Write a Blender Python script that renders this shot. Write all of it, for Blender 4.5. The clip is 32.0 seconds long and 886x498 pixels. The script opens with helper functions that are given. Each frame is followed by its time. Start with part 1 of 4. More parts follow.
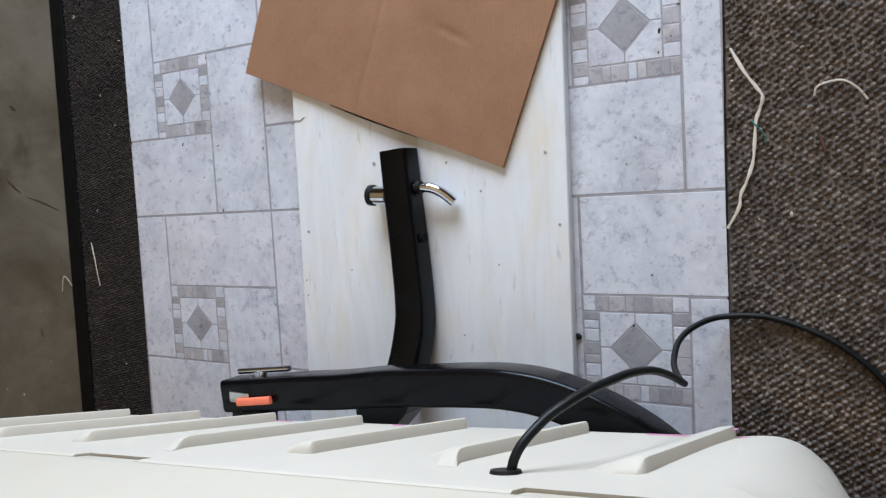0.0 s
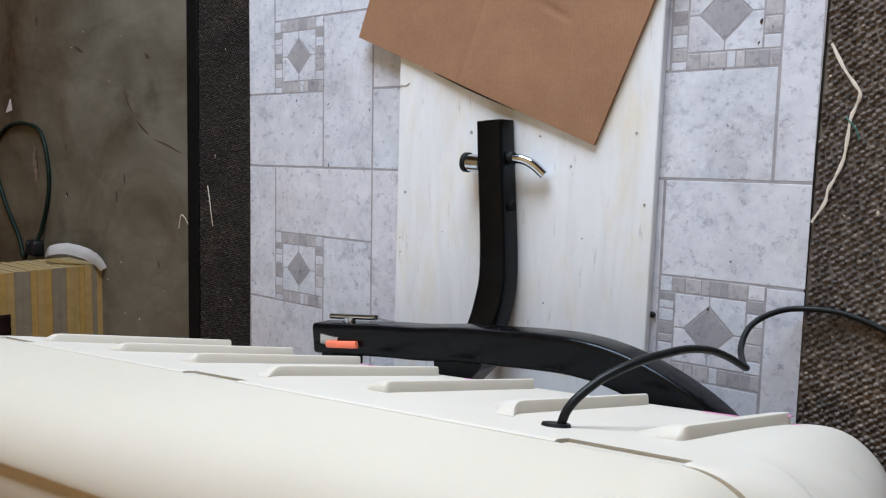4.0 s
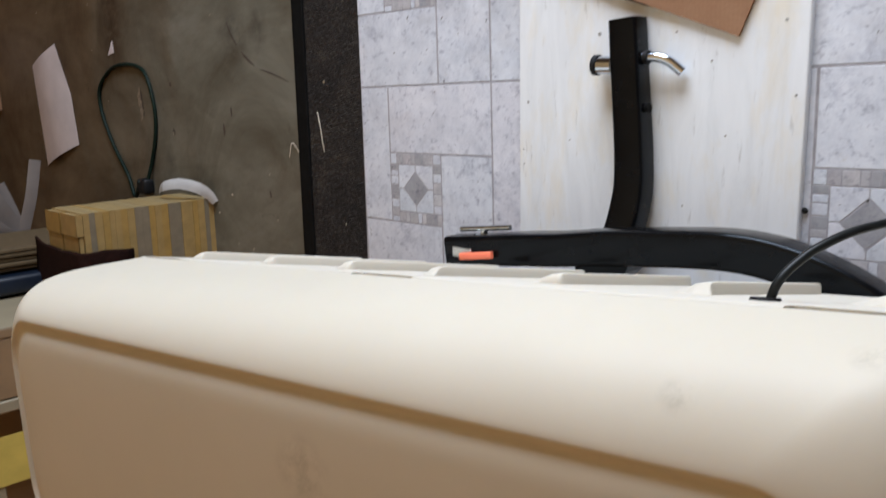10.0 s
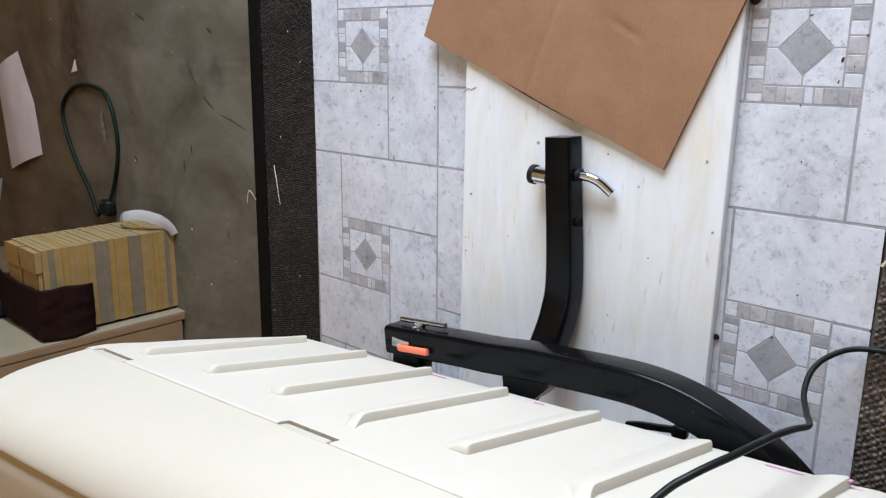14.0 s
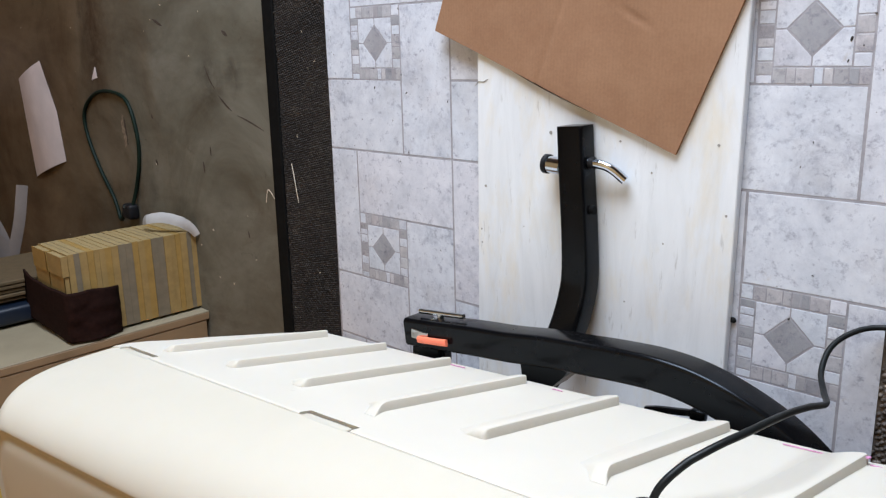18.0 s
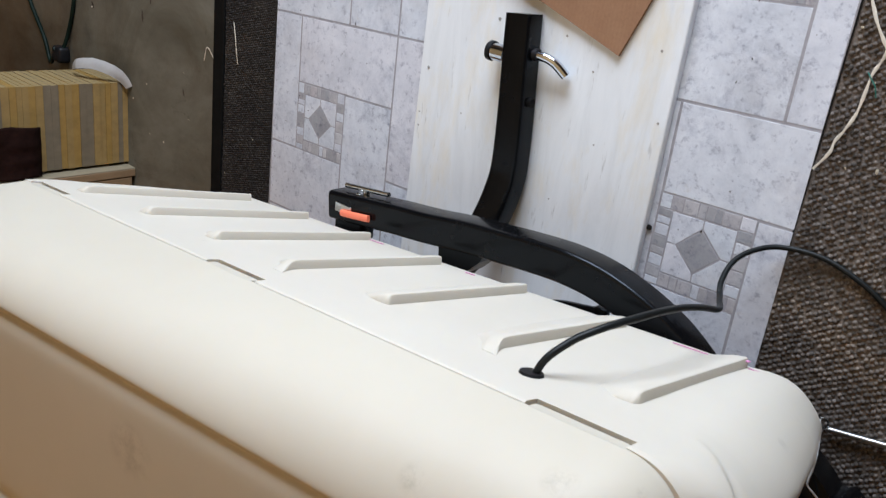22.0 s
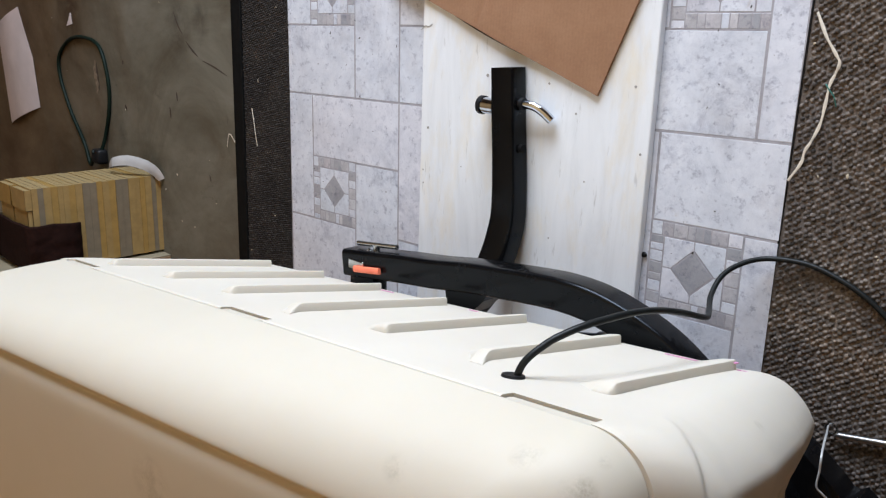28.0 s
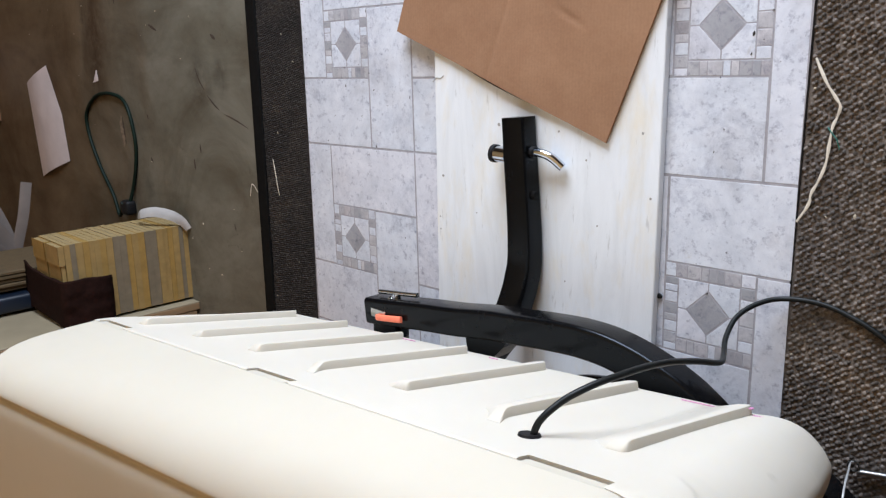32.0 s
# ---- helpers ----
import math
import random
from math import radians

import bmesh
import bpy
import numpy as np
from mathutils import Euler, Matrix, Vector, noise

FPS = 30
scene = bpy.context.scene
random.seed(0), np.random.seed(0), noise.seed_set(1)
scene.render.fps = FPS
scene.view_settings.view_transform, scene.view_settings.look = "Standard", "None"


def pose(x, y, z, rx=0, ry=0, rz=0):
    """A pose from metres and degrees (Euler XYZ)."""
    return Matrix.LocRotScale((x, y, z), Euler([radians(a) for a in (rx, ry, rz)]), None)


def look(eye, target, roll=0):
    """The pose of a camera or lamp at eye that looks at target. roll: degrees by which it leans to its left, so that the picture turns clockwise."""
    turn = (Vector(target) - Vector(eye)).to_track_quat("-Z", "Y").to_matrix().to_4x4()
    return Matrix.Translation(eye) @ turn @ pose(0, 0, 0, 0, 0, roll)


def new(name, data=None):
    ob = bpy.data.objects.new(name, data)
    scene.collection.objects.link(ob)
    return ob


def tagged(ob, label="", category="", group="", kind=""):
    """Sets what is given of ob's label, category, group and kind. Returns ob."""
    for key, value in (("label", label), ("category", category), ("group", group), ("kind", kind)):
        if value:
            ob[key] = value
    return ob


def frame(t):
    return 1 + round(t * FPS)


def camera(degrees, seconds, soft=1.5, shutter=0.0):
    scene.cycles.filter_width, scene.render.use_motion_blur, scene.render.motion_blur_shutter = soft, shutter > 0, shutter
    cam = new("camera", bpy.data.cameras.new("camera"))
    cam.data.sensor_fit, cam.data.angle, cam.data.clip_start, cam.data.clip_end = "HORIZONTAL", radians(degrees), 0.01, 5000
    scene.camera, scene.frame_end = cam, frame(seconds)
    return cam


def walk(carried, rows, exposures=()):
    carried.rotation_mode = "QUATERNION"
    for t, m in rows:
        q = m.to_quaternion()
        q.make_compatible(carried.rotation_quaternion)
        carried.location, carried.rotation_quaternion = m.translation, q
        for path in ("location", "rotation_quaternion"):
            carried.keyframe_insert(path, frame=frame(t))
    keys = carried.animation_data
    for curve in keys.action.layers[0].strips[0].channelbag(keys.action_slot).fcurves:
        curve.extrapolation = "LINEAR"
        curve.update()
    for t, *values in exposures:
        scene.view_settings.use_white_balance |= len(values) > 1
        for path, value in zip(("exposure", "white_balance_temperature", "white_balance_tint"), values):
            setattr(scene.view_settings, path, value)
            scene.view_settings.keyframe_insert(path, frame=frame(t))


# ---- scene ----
cam = camera(57.84, 32.0, soft=1.25, shutter=0.3)
PATH = [
    (0.0, 0.7990, 1.0223, 0.8239, -6.10, 31.98, -3.07),
    (0.5, 0.8105, 1.0161, 0.8383, -4.75, 34.46, -1.22),
    (1.0, 0.8140, 1.0377, 0.8333, -5.09, 35.99, 1.29),
    (1.5, 0.8260, 1.0428, 0.8530, -6.38, 37.00, 1.44),
    (2.0, 0.8361, 1.0468, 0.8613, -6.83, 38.27, 0.70),
    (2.5, 0.8296, 1.0256, 0.8607, -5.60, 38.61, 2.11),
    (4.5, 0.8399, 1.0262, 0.8550, -5.40, 39.84, 2.23),
    (5.0, 0.8364, 1.0308, 0.8600, -5.69, 40.11, 2.83),
    (5.5, 0.8330, 1.0265, 0.8595, -5.99, 40.12, 3.90),
    (6.0, 0.8300, 1.0302, 0.8582, -7.04, 39.88, 4.62),
    (6.5, 0.8279, 1.0286, 0.8588, -7.81, 39.74, 4.03),
    (7.0, 0.8248, 1.0404, 0.8593, -8.85, 39.68, 2.67),
    (7.5, 0.8244, 1.0399, 0.8598, -9.09, 39.97, 2.54),
    (8.0, 0.8260, 1.0463, 0.8634, -9.65, 40.75, 2.88),
    (8.5, 0.8031, 1.0359, 0.8857, -12.53, 43.41, 1.87),
    (9.0, 0.7555, 0.9871, 0.8962, -13.50, 45.24, 1.81),
    (9.5, 0.7417, 0.9639, 0.9048, -14.54, 45.64, 0.63),
    (10.0, 0.7752, 0.9868, 0.9104, -12.24, 43.81, -1.63),
    (10.5, 0.7961, 1.0509, 0.8840, -9.45, 41.49, -2.69),
    (11.0, 0.7995, 1.1301, 0.8702, -8.61, 40.86, -1.11),
    (11.5, 0.8074, 1.1602, 0.8739, -8.98, 41.04, 1.83),
    (12.0, 0.8164, 1.1590, 0.8751, -10.93, 41.91, 3.44),
    (12.5, 0.8129, 1.1745, 0.8768, -10.98, 42.67, 2.84),
    (13.0, 0.8079, 1.1750, 0.8746, -11.35, 42.95, 2.67),
    (13.5, 0.8116, 1.1756, 0.8752, -12.25, 42.71, 2.29),
    (14.0, 0.8167, 1.1781, 0.8784, -13.47, 42.72, 1.32),
    (14.5, 0.8184, 1.1760, 0.8818, -13.94, 43.01, -0.21),
    (16.5, 0.8177, 1.1800, 0.8831, -14.42, 43.36, -1.52),
    (17.0, 0.8186, 1.1782, 0.8818, -14.71, 43.40, -1.93),
    (17.5, 0.8260, 1.1763, 0.8846, -15.07, 43.73, -1.90),
    (18.0, 0.8310, 1.1737, 0.8825, -15.44, 43.85, -1.28),
    (18.5, 0.8331, 1.1721, 0.8831, -15.68, 43.82, -0.66),
    (19.0, 0.8303, 1.1696, 0.8829, -15.86, 43.91, -0.17),
    (19.5, 0.8288, 1.1645, 0.8840, -15.94, 44.47, 1.43),
    (20.0, 0.8296, 1.1668, 0.8786, -16.36, 44.34, 2.53),
    (20.5, 0.8349, 1.1657, 0.8760, -16.11, 44.04, 3.17),
    (21.0, 0.8409, 1.1630, 0.8720, -15.40, 43.43, 5.53),
    (21.5, 0.8389, 1.1641, 0.8718, -13.81, 42.89, 9.52),
    (22.0, 0.8524, 1.1417, 0.8722, -14.84, 41.71, 9.50),
    (22.5, 0.8858, 1.1204, 0.8796, -16.22, 41.36, 6.54),
    (23.0, 0.9127, 1.1088, 0.8746, -16.58, 41.02, 4.56),
    (23.5, 0.9346, 1.1159, 0.8798, -15.31, 41.13, 3.43),
    (24.0, 0.9399, 1.1200, 0.8761, -13.34, 41.77, 2.43),
    (24.5, 0.9403, 1.1328, 0.8798, -12.76, 42.23, 1.43),
    (25.0, 0.9361, 1.1271, 0.8871, -11.40, 42.84, 2.65),
    (25.5, 0.9370, 1.1300, 0.8876, -11.88, 43.25, 2.58),
    (26.0, 0.9368, 1.1230, 0.8869, -12.39, 43.49, 2.79),
    (26.5, 0.9305, 1.1106, 0.8833, -12.32, 43.25, 3.81),
    (28.5, 0.9387, 1.1133, 0.8810, -13.94, 43.87, 2.22),
    (29.0, 0.9413, 1.1105, 0.8788, -13.84, 43.84, 3.31),
    (29.5, 0.9385, 1.0924, 0.8790, -13.12, 43.81, 6.05),
    (30.0, 0.9357, 1.0764, 0.8784, -12.57, 43.36, 8.51),
    (30.5, 0.9345, 1.0742, 0.8807, -12.16, 43.49, 9.50),
    (31.0, 0.9425, 1.0816, 0.8840, -12.27, 44.05, 7.85),
    (31.5, 0.9541, 1.1340, 0.8843, -13.79, 44.28, 1.31),
    (32.0, 0.9539, 1.1535, 0.8854, -14.61, 45.04, -1.28),
]

walk(cam, [(t, pose(x, y, z, a, b, c)) for t, x, y, z, a, b, c in PATH], exposures=[(0.0, -0.40, 6300, 11), (1.0, -0.35, 6300, 11), (2.5, -0.37, 6330, 11), (5.0, -0.32, 6400, 12), (7.0, -0.25, 6400, 12), (8.0, -0.21, 6400, 12), (9.5, -0.31, 6650, 13), (11.0, -0.27, 6450, 12), (12.5, -0.18, 6460, 12), (19.0, -0.15, 6460, 12), (20.0, -0.32, 6460, 12), (21.0, -0.28, 6460, 12), (22.0, -0.33, 6460, 12), (23.5, -0.23, 6520, 12), (26.0, -0.21, 6500, 12), (28.5, -0.18, 6560, 13), (30.5, -0.16, 6700, 14), (32.0, -0.15, 6500, 13)])

# ---------------------------------------------------------------- world and light
world = bpy.data.worlds.new("sky")
scene.world = world
world.use_nodes = True
wn = world.node_tree.nodes
sky = wn.new("ShaderNodeTexSky")
sky.sky_type, sky.sun_disc = "NISHITA", False
sky.sun_elevation, sky.sun_rotation = radians(40), radians(-25)
wn["Background"].inputs["Strength"].default_value = 0.12
world.node_tree.links.new(sky.outputs[0], wn["Background"].inputs["Color"])


def window_light(name, where, target, sx, sy, power, colour):
    data = bpy.data.lights.new(name, "AREA")
    data.shape, data.size, data.size_y, data.energy, data.color = "RECTANGLE", sx, sy, power, colour
    ob = new(name, data)
    ob.matrix_world = look(where, target)
    return ob


# unseen window's light, placed low so that the case top stays dim
window_light("daylight", (0.28, 2.84, 0.70), (0.25, 0.0, 0.55), 1.35, 0.94, 105, (0.750, 0.860, 1.0))


# ---------------------------------------------------------------- materials
def material(name, build, rough=0.6, metal=0.0, spec=0.5):
    m = bpy.data.materials.new(name)
    m.use_nodes = True
    nt = m.node_tree
    b = nt.nodes["Principled BSDF"]
    b.inputs["Roughness"].default_value, b.inputs["Metallic"].default_value = rough, metal
    b.inputs["Specular IOR Level"].default_value = spec
    build(nt, b)
    return m


def node(nt, kind, **sets):
    n = nt.nodes.new("ShaderNode" + kind)
    for k, v in sets.items():
        n.inputs[k.replace("_", " ")].default_value = v
    return n


def coords(nt, scale=(1, 1, 1), turn=(0, 0, 0), world_space=False):
    c = nt.nodes.new("ShaderNodeNewGeometry") if world_space else nt.nodes.new("ShaderNodeTexCoord")
    mp = nt.nodes.new("ShaderNodeMapping")
    mp.inputs["Scale"].default_value, mp.inputs["Rotation"].default_value = scale, turn
    nt.links.new(c.outputs["Position" if world_space else "Object"], mp.inputs["Vector"])
    return mp.outputs[0]


def noise_tex(nt, vec, scale, detail=6.0, rough=0.6, distort=0.0):
    n = node(nt, "TexNoise", Scale=scale, Detail=detail, Roughness=rough, Distortion=distort)
    nt.links.new(vec, n.inputs["Vector"])
    return n.outputs["Fac"]


def ramp(nt, fac, stops):
    r = nt.nodes.new("ShaderNodeValToRGB")
    el = r.color_ramp.elements
    while len(el) < len(stops):
        el.new(0.5)
    for e, (p, c) in zip(el, stops):
        e.position, e.color = p, (*c, 1.0)
    nt.links.new(fac, r.inputs[0])
    return r.outputs[0]


def mixed(nt, fac, a, b, mode="MIX"):
    m = nt.nodes.new("ShaderNodeMix")
    m.data_type, m.blend_type = "RGBA", mode
    for sock, v in ((m.inputs[0], fac), (m.inputs[6], a), (m.inputs[7], b)):
        if hasattr(v, "links"):
            nt.links.new(v, sock)
        elif isinstance(v, (int, float)):
            sock.default_value = v
        else:
            sock.default_value = (*v, 1.0)
    return m.outputs[2]


def bump(nt, b, height, strength=0.3, distance=0.002, after=None):
    n = node(nt, "Bump", Strength=strength, Distance=distance)
    nt.links.new(height, n.inputs["Height"])
    if after:
        nt.links.new(after, n.inputs["Normal"])
    nt.links.new(n.outputs[0], b.inputs["Normal"])
    return n.outputs[0]


def plain(name, colour, rough=0.5, metal=0.0, vary=0.15, scale=30.0, relief=0.1, spec=0.5):
    def build(nt, b):
        v = coords(nt)
        f = noise_tex(nt, v, scale)
        lo, hi = [c * (1 - vary) for c in colour], [min(1, c * (1 + vary)) for c in colour]
        nt.links.new(ramp(nt, f, [(0.3, lo), (0.7, hi)]), b.inputs["Base Color"])
        if relief:
            bump(nt, b, noise_tex(nt, v, scale * 12), relief, 0.0008)
    return material(name, build, rough, metal, spec)


def make_carpet(lo, mid, hi):
    def build(nt, b):
        v = coords(nt, world_space=True)
        geo = nt.nodes.new("ShaderNodeNewGeometry")
        c = ramp(nt, geo.outputs["Random Per Island"], [(0.0, lo), (0.55, mid), (1.0, hi)])
        yarn = ramp(nt, noise_tex(nt, v, 420.0, 4, 0.7), [(0.3, (0.62, 0.62, 0.63)), (0.7, (1.30, 1.28, 1.25))])
        c = mixed(nt, 1.0, c, yarn, "MULTIPLY")
        dirt = ramp(nt, noise_tex(nt, v, 7.0, 7, 0.7, 0.6), [(0.40, (0.80, 0.80, 0.82)), (0.56, (1.05, 1.03, 1.0)), (0.72, (1.65, 1.50, 1.30))])
        c = mixed(nt, 1.0, c, dirt, "MULTIPLY")
        lint = ramp(nt, noise_tex(nt, v, 55.0, 8, 0.8), [(0.73, (0, 0, 0)), (0.80, (1, 1, 1))])
        nt.links.new(mixed(nt, lint, c, (0.30, 0.26, 0.20)), b.inputs["Base Color"])
        bump(nt, b, noise_tex(nt, v, 700.0, 4), 0.6, 0.0015)
    return build


def make_grey_panel(nt, b):
    v = coords(nt, (1, 1, 1), (0, 0, 0), True)
    s = coords(nt, (2.2, 5.0, 1), (0, 0, radians(8)), True)
    c = ramp(nt, noise_tex(nt, s, 1.6, 9, 0.66, 0.5), [(0.26, (0.098, 0.089, 0.066)), (0.5, (0.150, 0.144, 0.117)), (0.74, (0.205, 0.200, 0.170))])
    cloud = ramp(nt, noise_tex(nt, v, 2.6, 7, 0.68, 0.8), [(0.34, (0.60, 0.53, 0.45)), (0.50, (0.92, 0.90, 0.86)), (0.66, (1.12, 1.12, 1.10))])
    c = mixed(nt, 1.0, c, cloud, "MULTIPLY")
    stain = ramp(nt, noise_tex(nt, v, 11.0, 9, 0.74, 1.6), [(0.60, (1, 1, 1)), (0.74, (0.55, 0.51, 0.47))])
    c = mixed(nt, 1.0, c, stain, "MULTIPLY")
    # warm shade far from the window, painted as a browner tone towards -X
    sep = nt.nodes.new("ShaderNodeSeparateXYZ")
    nt.links.new(v, sep.inputs[0])
    edge = node(nt, "Math")
    edge.operation = "MULTIPLY_ADD"
    edge.inputs[1].default_value = 0.9
    nt.links.new(noise_tex(nt, coords(nt, (3.0, 1.0, 1), (0, 0, 0), True), 1.6, 7, 0.6, 0.4), edge.inputs[0])
    nt.links.new(sep.outputs["X"], edge.inputs[2])
    shift = node(nt, "MapRange")
    shift.inputs["From Min"].default_value, shift.inputs["From Max"].default_value = -0.40, -0.95
    nt.links.new(edge.outputs[0], shift.inputs["Value"])
    c = mixed(nt, shift.outputs["Result"], c, mixed(nt, 1.0, c, (0.86, 0.64, 0.475), "MULTIPLY"))
    mark = ramp(nt, noise_tex(nt, coords(nt, (30, 11, 1), (0, 0, radians(-14)), True), 1.0, 5, 0.7, 0.5), [(0.70, (1, 1, 1)), (0.78, (0.42, 0.36, 0.32))])
    c = mixed(nt, 0.8, c, mark, "MULTIPLY")
    ragged = noise_tex(nt, v, 16.0, 8, 0.72, 0.6)
    for x, y, rx, ry, tone in ((-1.21, 1.24, 0.10, 0.20, (0.42, 0.33, 0.27)), (-1.23, 1.12, 0.07, 0.14, (0.55, 0.45, 0.38)), (-0.86, 1.41, 0.035, 0.09, (0.40, 0.36, 0.33)), (-0.68, 1.10, 0.07, 0.10, (0.52, 0.50, 0.48)), (-0.59, 1.12, 0.04, 0.06, (0.52, 0.50, 0.48)), (-0.976, 0.838, 0.03, 0.05, (0.55, 0.52, 0.5))):
        mp = nt.nodes.new("ShaderNodeMapping")
        mp.vector_type = "TEXTURE"
        mp.inputs["Location"].default_value, mp.inputs["Scale"].default_value = (x, y, 0.003), (rx, ry, 1.0)
        nt.links.new(v, mp.inputs["Vector"])
        length = nt.nodes.new("ShaderNodeVectorMath")
        length.operation = "LENGTH"
        nt.links.new(mp.outputs[0], length.inputs[0])
        fall = node(nt, "MapRange")
        fall.inputs["From Min"].default_value, fall.inputs["From Max"].default_value = 1.0, 0.2
        nt.links.new(length.outputs["Value"], fall.inputs["Value"])
        f = mixed(nt, 1.0, ramp(nt, ragged, [(0.36, (0.15, 0.15, 0.15)), (0.62, (1, 1, 1))]), fall.outputs["Result"], "MULTIPLY")
        c = mixed(nt, 1.0, c, mixed(nt, f, (1, 1, 1), tone), "MULTIPLY")
    nt.links.new(c, b.inputs["Base Color"])
    bump(nt, b, noise_tex(nt, s, 40.0), 0.12, 0.001)


def make_tile(lo, mid, hi):
    def build(nt, b):
        info = nt.nodes.new("ShaderNodeObjectInfo")
        v = coords(nt, world_space=True)
        off = nt.nodes.new("ShaderNodeVectorMath")
        off.operation = "ADD"
        nt.links.new(v, off.inputs[0])
        sc = nt.nodes.new("ShaderNodeVectorMath")
        sc.operation = "SCALE"
        sc.inputs[0].default_value = (3.0, 7.0, 5.0)
        nt.links.new(info.outputs["Random"], sc.inputs["Scale"])
        nt.links.new(sc.outputs[0], off.inputs[1])
        c = ramp(nt, noise_tex(nt, off.outputs[0], 13.0, 12, 0.80, 0.35), [(0.32, lo), (0.49, mid), (0.64, hi)])
        speck = ramp(nt, noise_tex(nt, v, 95.0, 5, 0.75), [(0.55, (1, 1, 1)), (0.70, (0.50, 0.51, 0.57))])
        c = mixed(nt, 0.9, c, speck, "MULTIPLY")
        patch = ramp(nt, noise_tex(nt, off.outputs[0], 7.0, 5, 0.6, 0.5), [(0.40, (0.05, 0.05, 0.05)), (0.62, (1, 1, 1))])
        fleck = ramp(nt, noise_tex(nt, off.outputs[0], 46.0, 9, 0.82, 0.3), [(0.48, (1, 1, 1)), (0.66, (0.60, 0.61, 0.67))])
        c = mixed(nt, patch, c, mixed(nt, 1.0, c, fleck, "MULTIPLY"))
        tint = ramp(nt, info.outputs["Random"], [(0.0, (1.02, 0.985, 0.99)), (0.35, (0.975, 0.995, 1.015)), (0.65, (1.0, 0.99, 1.0)), (1.0, (0.97, 0.99, 1.0))])
        c = mixed(nt, 1.0, c, tint, "MULTIPLY")
        brown = ramp(nt, noise_tex(nt, v, 21.0, 8, 0.72, 0.3), [(0.64, (1, 1, 1)), (0.78, (0.74, 0.66, 0.57))])
        c = mixed(nt, 1.0, c, brown, "MULTIPLY")
        grime = ramp(nt, noise_tex(nt, v, 6.0, 6, 0.7), [(0.5, (1, 1, 1)), (0.75, (0.84, 0.81, 0.79))])
        nt.links.new(mixed(nt, 1.0, c, grime, "MULTIPLY"), b.inputs["Base Color"])
        bump(nt, b, noise_tex(nt, v, 120.0, 6), 0.10, 0.0006)
    return build


def make_whiteboard(nt, b):
    v = coords(nt, world_space=True)
    g = coords(nt, (15, 2.6, 20), (0, 0, radians(2)), True)
    c = ramp(nt, noise_tex(nt, g, 2.2, 9, 0.66, 0.8), [(0.28, (0.685, 0.712, 0.735)), (0.5, (0.755, 0.783, 0.808)), (0.72, (0.805, 0.832, 0.857))])
    yellow = ramp(nt, noise_tex(nt, coords(nt, (9, 3.2, 1), (0, 0, 0), True), 1.5, 6, 0.65), [(0.50, (1, 1, 1)), (0.70, (0.985, 0.90, 0.76))])
    c = mixed(nt, 1.0, c, yellow, "MULTIPLY")
    mark = ramp(nt, noise_tex(nt, coords(nt, (90, 14, 1), (0, 0, 0), True), 1.0, 4, 0.7), [(0.62, (1, 1, 1)), (0.76, (0.50, 0.48, 0.45))])
    nt.links.new(mixed(nt, 0.8, c, mark, "MULTIPLY"), b.inputs["Base Color"])
    bump(nt, b, noise_tex(nt, g, 4.0, 8), 0.25, 0.001)


def make_cardboard(nt, b):
    v = coords(nt)
    c = ramp(nt, noise_tex(nt, v, 9.0, 8, 0.65), [(0.3, (0.265, 0.143, 0.082)), (0.7, (0.340, 0.194, 0.114))])
    flute = nt.nodes.new("ShaderNodeTexWave")
    flute.inputs["Scale"].default_value, flute.inputs["Distortion"].default_value = 62.0, 0.4
    nt.links.new(v, flute.inputs["Vector"])
    fl = ramp(nt, flute.outputs["Fac"], [(0.2, (0.982, 0.982, 0.982)), (0.8, (1.01, 1.01, 1.01))])
    fib = ramp(nt, noise_tex(nt, v, 300.0, 3), [(0.3, (0.93, 0.93, 0.93)), (0.7, (1.05, 1.05, 1.05))])
    c = mixed(nt, 1.0, mixed(nt, 1.0, c, fl, "MULTIPLY"), fib, "MULTIPLY")
    nt.links.new(c, b.inputs["Base Color"])
    bump(nt, b, flute.outputs["Fac"], 0.05, 0.0005)


def make_cream(lo, hi):
    return lambda nt, b: cream_plastic(nt, b, lo, hi)


